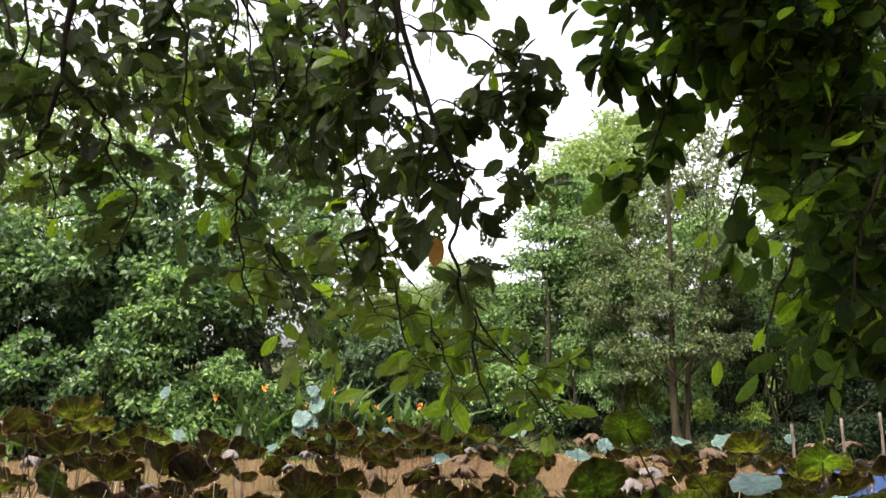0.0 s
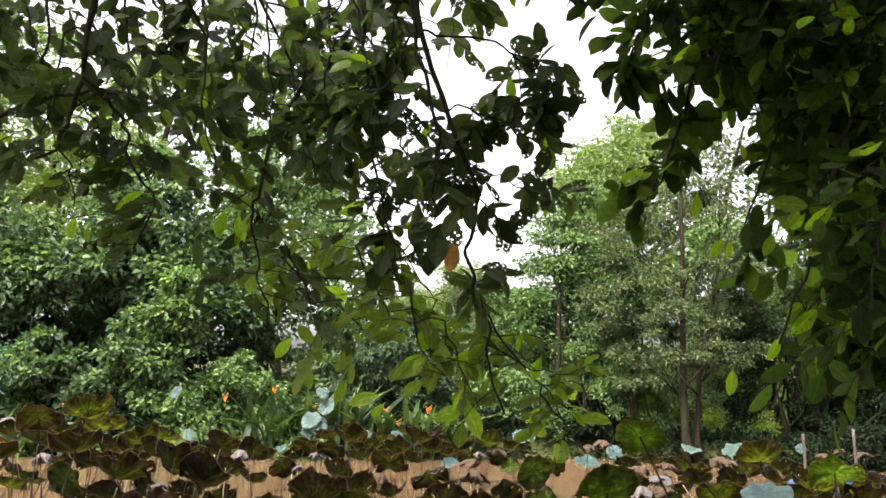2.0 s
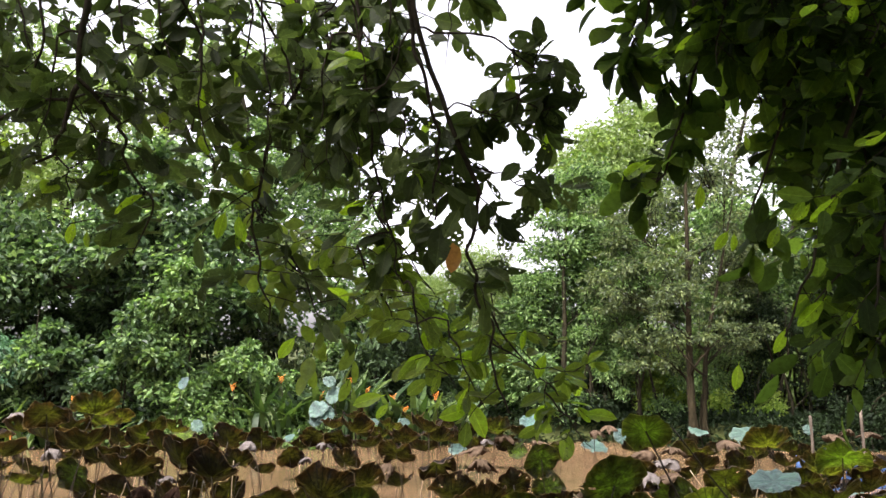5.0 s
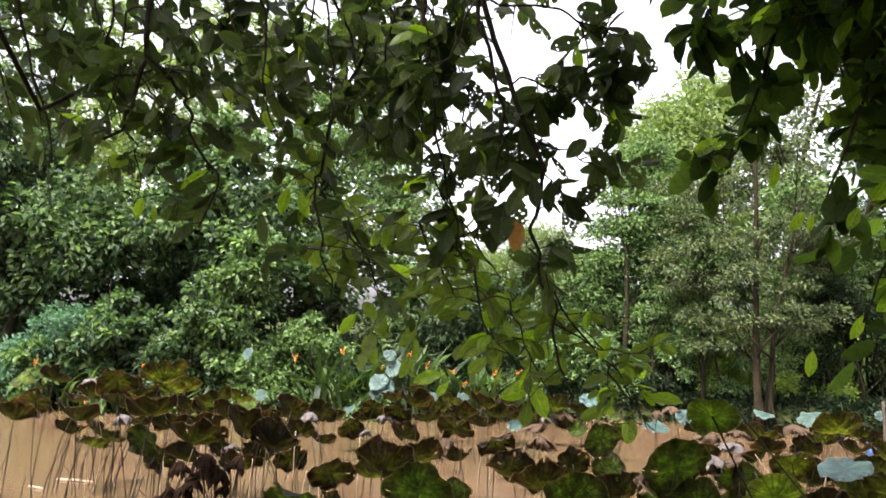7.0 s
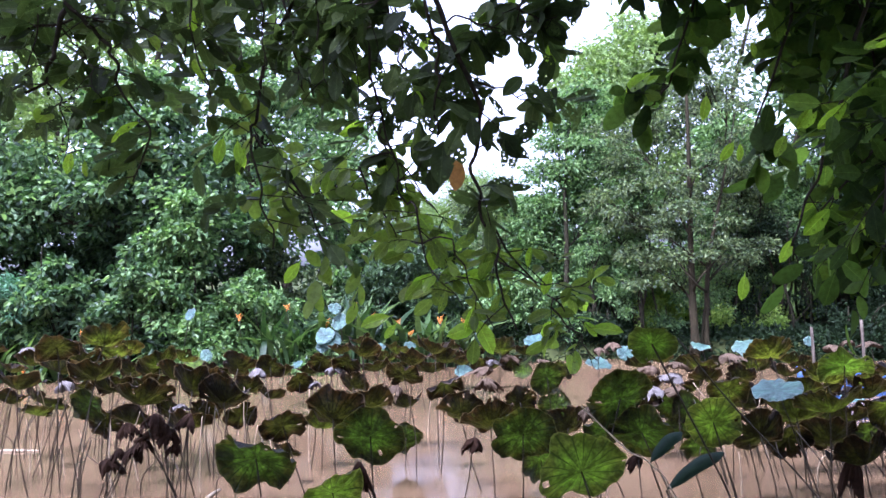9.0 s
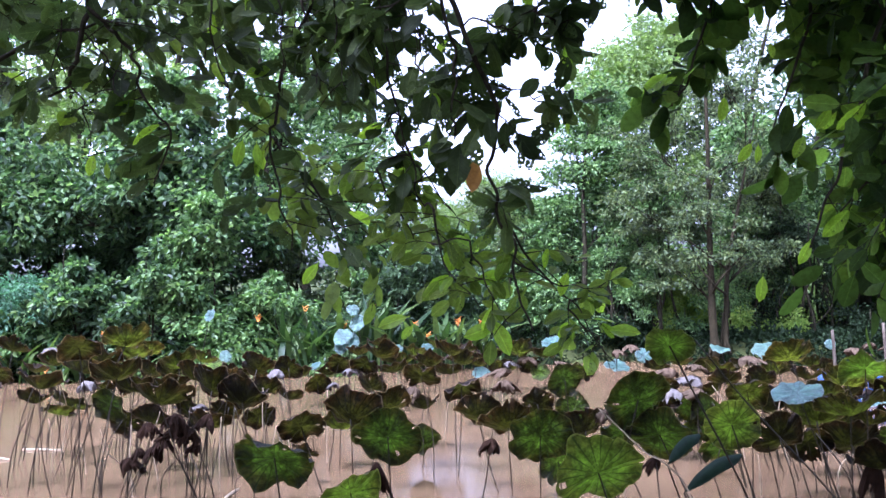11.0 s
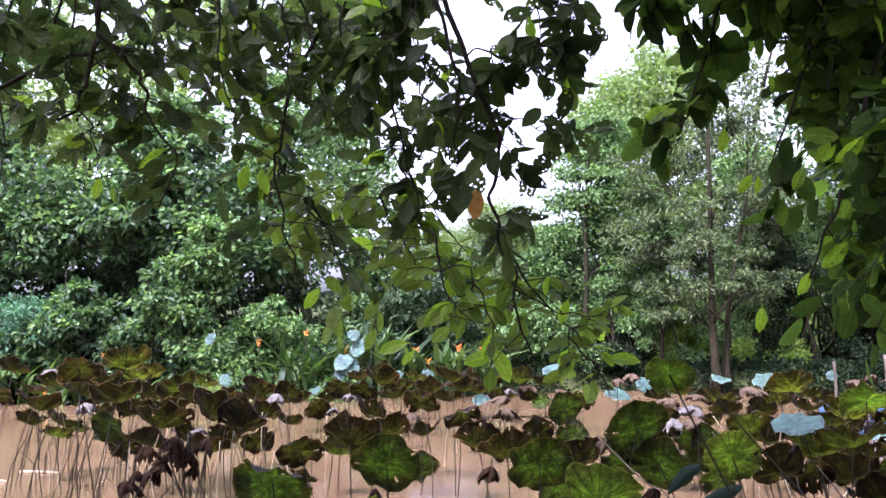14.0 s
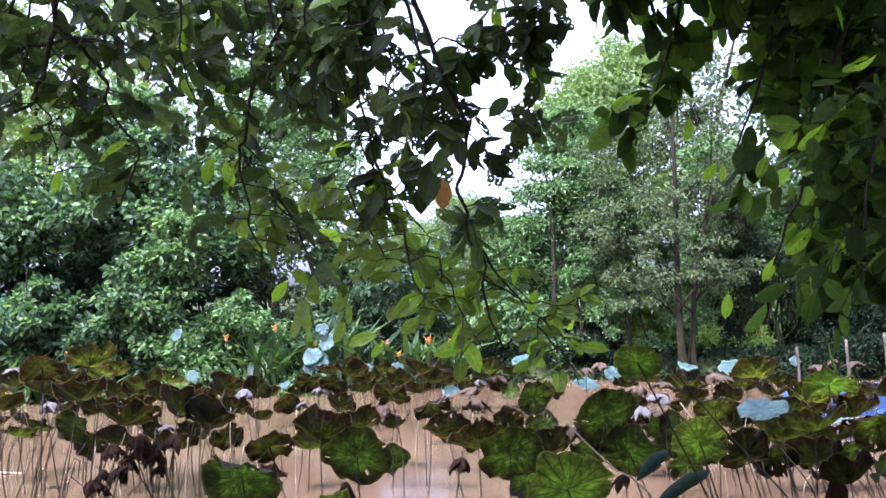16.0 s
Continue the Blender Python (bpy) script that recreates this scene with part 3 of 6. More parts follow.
tree("tree", g0(-7.2, 25.5), [(-7.4, 25.5, 8.0, 1.9, 1.4, 1.8, 34), (-6.2, 25.5, 11.5, 1.8, 1.4, 1.4, 16), (-8, 25.5, 5.6, 2.0, 1.4, 1.6, 50), (-5.0, 25.5, 7.0, 1.3, 1.2, 1.4, 20)], 0.18, lush, 0.2, 40,
     "tall tree with mid-green leaves standing behind the others", seed=23, clump=0.6)
tree("tree", g0(6.2, 23.5), [(6.0, 23.5, 6.4, 1.3, 1.3, 1.1, 24), (7.8, 23.5, 8.4, 1.4, 1.3, 1.0, 18), (5.6, 23.5, 4.4, 1.4, 1.2, 1.2, 40)], 0.16, olive, 0.16, 44,
     "tall tree with thin olive foliage against the sky", seed=24, clump=0.55)
tree("tree", g0(11.5, 24), [(10.5, 24, 7.5, 2.2, 1.4, 2.2, 80), (13, 24, 9.5, 2.4, 1.4, 2.4, 80), (11, 24, 10.6, 2.0, 1.4, 1.6, 50), (9.6, 24, 4.6, 1.4, 1.2, 1.3, 40), (9.0, 24, 12.0, 2.2, 1.4, 1.3, 50), (12.2, 24, 12.6, 2.0, 1.4, 1.3, 50)], 0.2, dark_foliage, 0.18, 44,
     "tall tree with deep green leaves behind the pen", seed=25, clump=0.58)

tree("tree", g0(-14.5, 21), [(-14.6, 21, 5.2, 1.8, 1.2, 2.2, 70), (-14, 21, 8.6, 2.0, 1.2, 1.8, 40), (-12.6, 21, 11, 1.6, 1.2, 1.2, 20), (-15.5, 21, 11, 1.6, 1.2, 1.6, 40)], 0.16, lush, 0.18, 42, "tall leafy tree at the end of the bank", seed=26, clump=0.55)

# slender stems between the trees
for k, (x, y, h, lean_x) in enumerate([(3.2, 17.0, 3.4, 0.2), (3.75, 17.2, 3.0, -0.3), (5.2, 17.5, 4.0, 0.3), (6.0, 17.5, 3.6, -0.2), (3.0, 18.5, 4.2, 0.1), (5.6, 19.0, 4.4, 0.4), (6.9, 17.8, 3.6, 0.2), (0.4, 18.6, 3.6, -0.2)]):
    tree("sapling", g0(x, y), [(x + lean_x, y + 0.2, h, 0.7, 0.5, 0.6, 26), (x - 0.3, y + 0.2, h * 0.72, 0.6, 0.4, 0.35, 14)], 0.035, [lush, olive][k % 2], 0.09, 50, "slender young tree with a thin bare stem", "tree",
         seed=300 + k, clump=0.34, flat=0.4, group="saplings under the trees")

# undergrowth along the edge
def shrub(x, y, w, h, mat, size, per, twigs, label, seed, shape=0.45, clump=0.3, droop=0.5, blobs=3, low=0):
    rng = np.random.default_rng(seed)
    base = g0(x, y)
    b = [(x + rng.uniform(-0.5, 0.5) * w, y + rng.uniform(-0.2, 0.3) * w, base[2] + h * (k + 0.6) / blobs * 0.92, w * rng.uniform(0.42, 0.6), w * 0.45, h / blobs * 0.8, twigs // blobs) for k in range(low, blobs)]
    return tree("shrub", base, b, 0.035, mat, size, per, label, "shrub", seed=seed, shape=shape, clump=clump, droop=droop, stems=2)

# thin leafy growth between the trunks
for k, (x, y, w, h, mat, twigs) in enumerate([(2.9, 18.2, 1.1, 2.9, lush, 44), (3.5, 18.9, 1.0, 2.4, olive, 36), (4.9, 17.9, 1.0, 2.6, lush, 40), (5.6, 18.4, 1.1, 3.1, olive, 44), (6.5, 18.2, 1.1, 2.7, dark_foliage, 36),
                                              (7.2, 18.9, 1.1, 3.2, dark_foliage, 40), (8.4, 17.9, 1.2, 3.0, dark_foliage, 44), (9.4, 18.2, 1.3, 3.4, painted_shade_foliage, 50), (0.9, 19.2, 1.2, 3.0, lush, 54), (4.7, 21.6, 1.5, 4.4, lush, 70), (5.6, 22.2, 1.5, 4.2, olive, 60)]):
    shrub(x, y, w, h, mat, 0.10, 46, twigs, "thin leafy bush growing between the trunks", 500 + k, 0.45, 0.34, 0.35, 4, 1)


shrub(-6.1, 16.9, 1.0, 4.2, lush, 0.13, 42, 150, "tall bright green shrub with rounded leaves at the water", 31, 0.6, blobs=5)
shrub(-4.6, 17.2, 1.5, 2.0, lush, 0.13, 42, 70, "bright green shrub behind the flowers", 30, 0.55)
shrub(-10.8, 16.7, 1.7, 2.5, bluish, 0.12, 50, 150, "dense bluish green shrub with small leaves", 32, 0.4)
shrub(-7.4, 17.0, 1.7, 2.7, broad, 0.15, 40, 80, "shrub with broad pale green leaves on top", 33, 0.62, blobs=4)
shrub(-8.9, 17.1, 1.7, 2.4, broad, 0.15, 40, 70, "dark shrub with broad drooping leaves", 29, 0.62)
shrub(-6.0, 16.8, 1.3, 1.3, lush, 0.13, 44, 80, "low bright green shrub hanging over the water", 34, 0.5)
shrub(-4.0, 16.7, 1.4, 1.1, lush, 0.11, 50, 80, "low bright green shrub hanging over the water", 35, 0.5)
shrub(-8.2, 16.8, 1.5, 1.2, dark_foliage, 0.16, 40, 70, "low dark green shrub by the pond", 36, 0.5)
shrub(-11.2, 17.0, 1.9, 1.7, lush, 0.16, 40, 80, "leafy green shrub by the pond", 37, 0.5)
shrub(-2.6, 18.0, 1.7, 2.0, dark_foliage, 0.14, 46, 90, "dark green shrub behind the flowers", 38, 0.45)
shrub(-0.6, 18.4, 1.7, 1.7, dark_foliage, 0.12, 50, 90, "dark green shrub in the shade", 39, 0.45)
shrub(1.0, 17.6, 1.4, 1.3, lush, 0.12, 50, 70, "green shrub at the edge of the bank", 40, 0.45)
shrub(2.6, 17.4, 1.3, 0.5, painted_shade_foliage, 0.11, 50, 70, "low shrub under the trees, shade put in its colour", 41, 0.45)
shrub(7.2, 16.3, 1.3, 0.4, painted_shade_foliage, 0.11, 50, 40, "low shrub under the trees, shade put in its colour", 43, 0.45)
shrub(9.3, 16.2, 1.8, 1.2, painted_shade_foliage, 0.12, 50, 70, "low shrub under the trees, shade put in its colour", 44, 0.45)
shrub(8.4, 17.4, 1.6, 1.0, painted_shade_foliage, 0.13, 46, 80, "shrub by the pen, shade put in its leaf colour", 49, 0.45)
shrub(10.2, 17.2, 1.9, 2.4, painted_shade_foliage, 0.13, 46, 90, "shrub by the pen, shade put in its leaf colour", 50, 0.45)
shrub(12.2, 17.0, 1.9, 2.4, painted_shade_foliage, 0.14, 46, 90, "shrub by the pen, shade put in its leaf colour", 53, 0.45)
# the clearing's sunlight is put into the bright leaf colour
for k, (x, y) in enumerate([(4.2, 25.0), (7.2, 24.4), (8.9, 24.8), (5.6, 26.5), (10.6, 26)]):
    shrub(x, y, 1.9, 2.0, bright, 0.15, 44, 90, "yellow-green shrub in a clearing, sunlight put in its colour", 45 + 100 * k, 0.5)
# the bushes further right carry the trees' shade in a darker leaf colour
for k, (x, y, w, h, mat, twigs) in enumerate([(3.3, 17.3, 0.8, 1.7, lush, 46), (4.9, 17.5, 0.9, 1.9, lush, 50), (5.6, 17.9, 0.8, 2.2, dark_foliage, 44), (6.3, 17.4, 0.9, 2.4, painted_shade_foliage, 60), (2.4, 17.6, 0.9, 2.2, lush, 50), (7.1, 17.5, 0.9, 2.4, painted_shade_foliage, 60)]):
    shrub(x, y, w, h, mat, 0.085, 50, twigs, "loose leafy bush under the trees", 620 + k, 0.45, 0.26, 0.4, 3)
# spots of sun under the trees, put into the leaf colour
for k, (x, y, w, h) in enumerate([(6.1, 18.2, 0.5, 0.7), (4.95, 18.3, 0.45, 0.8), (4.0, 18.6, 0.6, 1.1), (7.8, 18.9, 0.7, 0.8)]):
    shrub(x, y, w, h, sunlit, 0.10, 50, 60, "yellow-green shrub in the clearing, lightened as if in sun", 640 + k, 0.5, 0.28, 0.4, 2)
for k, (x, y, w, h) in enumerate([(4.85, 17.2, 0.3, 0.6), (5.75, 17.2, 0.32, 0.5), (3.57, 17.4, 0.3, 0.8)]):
    shrub(x, y, w, h, sunlit, 0.075, 40, 22, "yellow-green shrub at the foot of the trees, lightened as if in sun", 660 + k, 0.5, 0.2, 0.4, 2)
shrub(-3.8, 20.4, 2.2, 3.2, lush, 0.16, 40, 110, "tall green shrub behind the flowers", 48, 0.5)

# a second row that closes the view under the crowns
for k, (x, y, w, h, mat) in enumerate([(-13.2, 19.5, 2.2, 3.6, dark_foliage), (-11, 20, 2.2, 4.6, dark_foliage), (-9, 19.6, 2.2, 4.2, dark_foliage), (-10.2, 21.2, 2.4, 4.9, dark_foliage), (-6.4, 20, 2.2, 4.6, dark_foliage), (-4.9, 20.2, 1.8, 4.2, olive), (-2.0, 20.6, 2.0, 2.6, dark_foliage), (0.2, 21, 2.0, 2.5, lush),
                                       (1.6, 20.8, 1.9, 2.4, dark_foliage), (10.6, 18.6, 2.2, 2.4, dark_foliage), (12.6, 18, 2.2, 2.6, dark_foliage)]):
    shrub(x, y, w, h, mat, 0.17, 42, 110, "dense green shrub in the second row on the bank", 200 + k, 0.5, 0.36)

# low growth that covers the bank
rng = np.random.default_rng(66)
low = Soup()
n = 2600
lx = rng.uniform(-14, 14, n)
ly = bank_line(lx) + 0.1 + rng.random(n) ** 1.4 * np.where(lx > 2.5, 3.0, 7.0)
lz = ground_height(lx, ly) + rng.random(n) ** 2 * np.where((lx > 2.2) & (lx < 9.5), 0.1, 0.45)
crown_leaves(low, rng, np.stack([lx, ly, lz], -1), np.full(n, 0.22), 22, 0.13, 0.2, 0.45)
# the bank's shade is put into the colour of these plants
tagged(new("undergrowth", low.mesh("undergrowth", painted_shade_foliage, False)), "low green plants covering the bank, shade put in their colour", "undergrowth", kind="stuff")

# growth on the floor of the clearing behind the trees, coloured as if lit
rng = np.random.default_rng(67)
glade = Soup()
n = 700
lx, ly = rng.uniform(2.2, 13, n), rng.uniform(20.5, 29, n)
lz = ground_height(lx, ly) + rng.random(n) ** 1.3 * 1.3
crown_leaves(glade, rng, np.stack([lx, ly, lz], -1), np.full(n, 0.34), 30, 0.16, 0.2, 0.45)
tagged(new("undergrowth", glade.mesh("undergrowth", bright, False)), "yellow-green plants in the clearing, sunlight put in their colour", "undergrowth", kind="stuff")

# the woods beyond, all round
rng = np.random.default_rng(70)
woods = Soup()
n = 3500
ang = rng.uniform(0, 2 * math.pi, n)
dist = rng.uniform(30, 46, n)
wx, wy = np.sin(ang) * dist, np.cos(ang) * dist + 4
front = np.abs(ang - np.where(ang > math.pi, 2 * math.pi, 0)) < 0.16
wz = rng.random(n) ** 0.8 * np.where(front, 3.6, 9.0)
crown_leaves(woods, rng, np.stack([wx, wy, wz + 0.8], -1), np.full(n, 1.0), 22, 0.42, 0.4, 0.5)
tagged(new("far_woods", woods.mesh("far_woods", dark_foliage, False)), "dense green woods far behind the pond", "woods", kind="stuff")


# ---- plants with long blades and orange flowers ----
def blade_plant(x, y, count, height, flowers, label, seed):
    rng = np.random.default_rng(seed)
    base = np.array(g0(x, y))
    t = thing("flowering_plant", base, label, "plant", "flowering plants on the far bank")
    for k in range(count):
        s = Soup()
        a = rng.uniform(0, 2 * math.pi)
        out_way = np.array([math.cos(a), math.sin(a), 0])
        L = height * rng.uniform(0.7, 1.25)
        foot = base + np.array([rng.normal() * 0.25, rng.normal() * 0.2, -0.05])
        bend = rng.uniform(0.2, 0.75)
        line = curve([foot, foot + out_way * L * bend * 0.3 + [0, 0, L * 0.6], foot + out_way * L * bend + [0, 0, L * rng.uniform(0.65, 1.0)]], 9)
        side = np.array([-math.sin(a), math.cos(a), 0.15])
        wdt = np.array([0.12, 0.2, 0.35, 0.7, 1.0, 1.0, 0.8, 0.45, 0.02]) * rng.uniform(0.045, 0.075)
        v = np.stack([line - side * wdt[:, None] + [0, 0, 0.012], line, line + side * wdt[:, None] + [0, 0, 0.012]], 1).reshape(-1, 3)
        f = []
        for r in range(8):
            for c in range(2):
                q = r * 3 + c
                f += [(q, q + 1, q + 4), (q, q + 4, q + 3)]
        s.put(v, f)
        part("blade", s.mesh("blade", blade_leaf), t)
    for k in range(flowers):
        s = Soup()
        foot = base + np.array([rng.normal() * 0.3, rng.normal() * 0.15 - 0.15, 0])
        h = height * rng.uniform(0.6, 1.15)
        head = foot + np.array([rng.normal() * 0.08, -0.1, h])
        stem = Soup()
        tube(stem, curve([foot, (foot + head) / 2 + [0.03, 0, 0], head], 6), 0.008, 0.006, 5)
        part("flower_stem", stem.mesh("flower_stem", stalk_green), t)
        for b in range(6):
            w = (b % 2 * 2 - 1) * (0.6 + 0.1 * b)
            p = head + np.array([0, 0, b * 0.024 - 0.05])
            tip = p + np.array([math.sin(w) * 0.075, rng.normal() * 0.03, 0.05])
            tube(s, curve([p, (p + tip) / 2 + [0, 0, -0.012], tip], 4), 0.009, 0.002, 5)
        part("flower", s.mesh("flower", flower_orange), t, "orange beak-shaped flower head")
    return t


for k, (x, y, c, h, fl) in enumerate([(-4.3, 16.5, 44, 1.7, 2), (-3.5, 16.6, 44, 1.6, 1), (-2.7, 16.7, 40, 1.5, 2), (-1.9, 16.6, 44, 1.3, 2), (-1.2, 16.6, 40, 1.2, 2), (-0.4, 16.9, 30, 1.1, 1),
                                      (-9.9, 16.4, 20, 1.3, 2), (-8.9, 16.3, 16, 1.1, 2), (-7.7, 16.3, 16, 1.3, 2), (-11.2, 16.5, 18, 1.2, 2), (-6.9, 16.3, 14, 1.0, 1)]):
    blade_plant(x, y, c, h, fl, "clump of long green blades with orange flowers", 80 + k)


# ---- lotus in the pond ----
lotus_rng = np.random.default_rng(9)


def blade_mesh(r, rng, curl, ragged, material, cup=0.0, creased=(0.05, 0.12), lobed=False):
    """A round lotus leaf, pleated along its ribs and dished, with a scalloped and here and there torn rim. lobed: bent along its upright rib."""
    me = bpy.data.meshes.new("blade")
    seg, rings = 63, (0.0, 0.14, 0.36, 0.58, 0.76, 0.9, 1.0)
    ph = rng.uniform(0, 6.3, 8)
    jag = rng.random(seg)
    jag = (jag + np.roll(jag, 1) + np.roll(jag, 2)) / 3
    tear = np.zeros(seg)
    for c in range(rng.integers(0, 4)):                   # torn places in the rim
        c0 = rng.integers(seg)
        depth = rng.uniform(0.5, 1.9)
        for d, share in ((-1, 0.35), (0, 1.0), (1, 0.7), (2, 0.2)):
            tear[(c0 + d) % seg] += depth * share
    fold, axis_way = (rng.uniform(0.12, 0.42), rng.normal() * 0.6) if lobed else (rng.uniform(-0.2, 0.42), rng.uniform(0, 6.3))
    fold *= 0.35 if ragged < 0.08 else 1.0
    crumple = rng.uniform(creased[0], creased[1])
    wave2, wave3, wave5 = rng.uniform(0.05, 0.16), rng.uniform(0.04, 0.12), rng.uniform(0.03, 0.09)
    if ragged < 0.08:                                     # young ones lie flatter
        wave2, wave3, wave5 = wave2 * 0.5, wave3 * 0.5, wave5 * 0.6
    verts, uv, faces = [], [], []
    for ri, q in enumerate(rings):
        for k in range(seg):
            a = 2 * math.pi * k / seg
            rim = 1 + 0.05 * math.sin(2 * a + ph[0]) + 0.03 * math.sin(3 * a + ph[1]) + q * (0.03 * abs(math.sin(5.5 * a + ph[2])) + 0.09 * (jag[k] - 0.5)) - ragged * q * q * tear[k]
            rad = r * q * rim
            z = r * (0.18 * q ** 2 - curl * q ** 3 + q * q * (wave2 * math.sin(2 * a + ph[4]) + wave3 * math.sin(3 * a + ph[5]) + wave5 * math.sin(5 * a + ph[6]) + 0.04 * math.sin(8 * a + ph[1])))
            z -= r * 0.020 * q * math.cos(21 * a)
            z += r * crumple * q * (math.sin(5 * a + 3.1 * q + ph[3]) * math.sin(6 * q + ph[0]) + 0.5 * math.sin(11 * a - 5 * q + ph[2]) * q)
            z += cup * r * q ** 1.4 * (1 + 0.16 * math.sin(5 * a + ph[2]) + 0.12 * math.sin(2 * a + ph[7]))
            z -= (0 if cup else fold) * rad * abs(math.cos(a - axis_way)) * q          # bent along one rib
            if q == 1.0:                                                        # the rim turns over
                z += r * (0.06 * math.sin(7 * a + ph[3]) + 0.12 * (jag[k] - 0.5) - 0.06)
            verts.append((rad * math.cos(a), rad * math.sin(a), z))
            uv.append((k / seg, q))
    for ri in range(len(rings) - 1):
        for k in range(seg):
            n = (k + 1) % seg
            p, q2 = ri * seg, (ri + 1) * seg
            if ri > 2 and rng.random() < ragged * (0.07 if ri < 5 else 0.18):     # eaten and rotted holes
                continue
            faces.append((p + k, q2 + k, q2 + n, p + n))
    me.from_pydata(verts, [], faces)
    layer = me.uv_layers.new(name="round")
    for poly in me.polygons:
        last = poly.vertices[0] % seg == seg - 1
        for li in poly.loop_indices:
            vi = me.loops[li].vertex_index
            u = uv[vi][0] if not (last and vi % seg == 0) else 1.0
            layer.data[li].uv = (u, uv[vi][1])
    me.polygons.foreach_set("use_smooth", [True] * len(me.polygons))
    me.materials.append(material)
    return me


LOTUS_LABEL = {"brown": "lotus leaf dried dark brown on its stalk", "olive": "olive lotus leaf with a browning rim", "green": "large green lotus leaf with radiating veins",
               "lime": "young bright green lotus leaf", "pale": "pale blue-green lotus leaf, sky sheen put in its colour"}


def stalk_to(t, top, r, rng, mat, lean=0.2):
    s = Soup()
    slant = -0.3 if top[0] < -2 else 0.35 if top[0] > 0.8 else 0.0      # the stand leans one way at either end
    foot = np.array([top[0] + (rng.normal() * lean + slant * rng.random()) * top[2], top[1] + rng.normal() * lean * top[2] * 0.6 + 0.05, -0.35])
    mid = (foot + top) / 2 + np.array([rng.normal() * 0.04, rng.normal() * 0.04, 0.04])
    tube(s, curve([foot, mid, top], 9), r, r * 0.75, 6)
    part("stalk", s.mesh("stalk", mat), t)


def lotus(x, y, z, r, tilt, turn, skin, cup=0.0):
    """One leaf on its stalk. tilt: degrees by which it faces the near bank (minus: away); cup: how deep it is dished, in radii."""
    rng = lotus_rng
    if skin in ("brown", "olive") and not cup and y > 6.0 and rng.random() < 0.7:      # most dried ones hang as shallow funnels
        cup, tilt = rng.uniform(0.2, 0.42), tilt * rng.uniform(0.55, 0.85)
    t = thing("lotus", (x, y, 0), LOTUS_LABEL[skin], "lotus", "lotus in the pond")
    r *= 1.16 if cup and y < 8.5 else 1.0
    curl = 0.0 if cup else {"brown": 0.22, "olive": 0.12, "green": 0.05, "lime": 0.0, "pale": 0.12}[skin] * rng.uniform(0.4, 1.6)
    me = blade_mesh(r, rng, curl, 0.24 if skin in ("brown", "olive") else 0.05 if skin == "pale" else 0.1, lotus_skin[skin], cup, {"brown": (0.02, 0.08), "olive": (0.02, 0.08), "green": (0.04, 0.1), "lime": (0.02, 0.05), "pale": (0.015, 0.04)}[skin], skin in ("green", "lime"))
    part("blade", me, t, at=pose(0, 0, z, tilt, rng.uniform(-8, 8), turn) @ pose(0, 0, 0, 0, 0, 0 if skin in ("green", "lime") else rng.uniform(0, 360)))
    stalk_to(t, np.array([x, y, z]), 0.0062, rng, stalk_green)


def rolled(a, b, r, label):
    """A young leaf still rolled into a spindle, lying along its stalk."""
    a, b = np.array(a), np.array(b)
    rng = lotus_rng
    t = thing("rolled_lotus", (b[0], b[1], 0), label, "lotus", "lotus in the pond")
    n, seg = 14, 12
    line = curve([a, (a + b) / 2 + [0, 0, 0.02], b], n)
    along = unit(b - a)
    s = unit(np.cross(along, [0, 0, 1.0]))
    u = np.cross(s, along)
    v = []
    for i in range(n):
        q = i / (n - 1)
        w = r * (math.sin(math.pi * min(1, 0.06 + q * 0.94)) + 0.002) ** 0.95 * (1 + 0.12 * math.sin(9 * q))
        for k in range(seg):
            c = -1.1 * math.pi + 2.2 * math.pi * k / (seg - 1)
            rr = w * (0.75 + 0.5 * k / (seg - 1))
            v.append(line[i] + rr * (math.cos(c) * s + math.sin(c) * u * 0.7))
    f = []
    for i in range(n - 1):
        for k in range(seg - 1):
            p = i * seg + k
            f += [(p, p + 1, p + seg + 1), (p, p + seg + 1, p + seg)]
    soup = Soup()
    soup.put(v, f)
    part("blade", soup.mesh("blade", rolled_skin), t)
    stalk_to(t, b, 0.007, rng, stalk_green, 0.5)


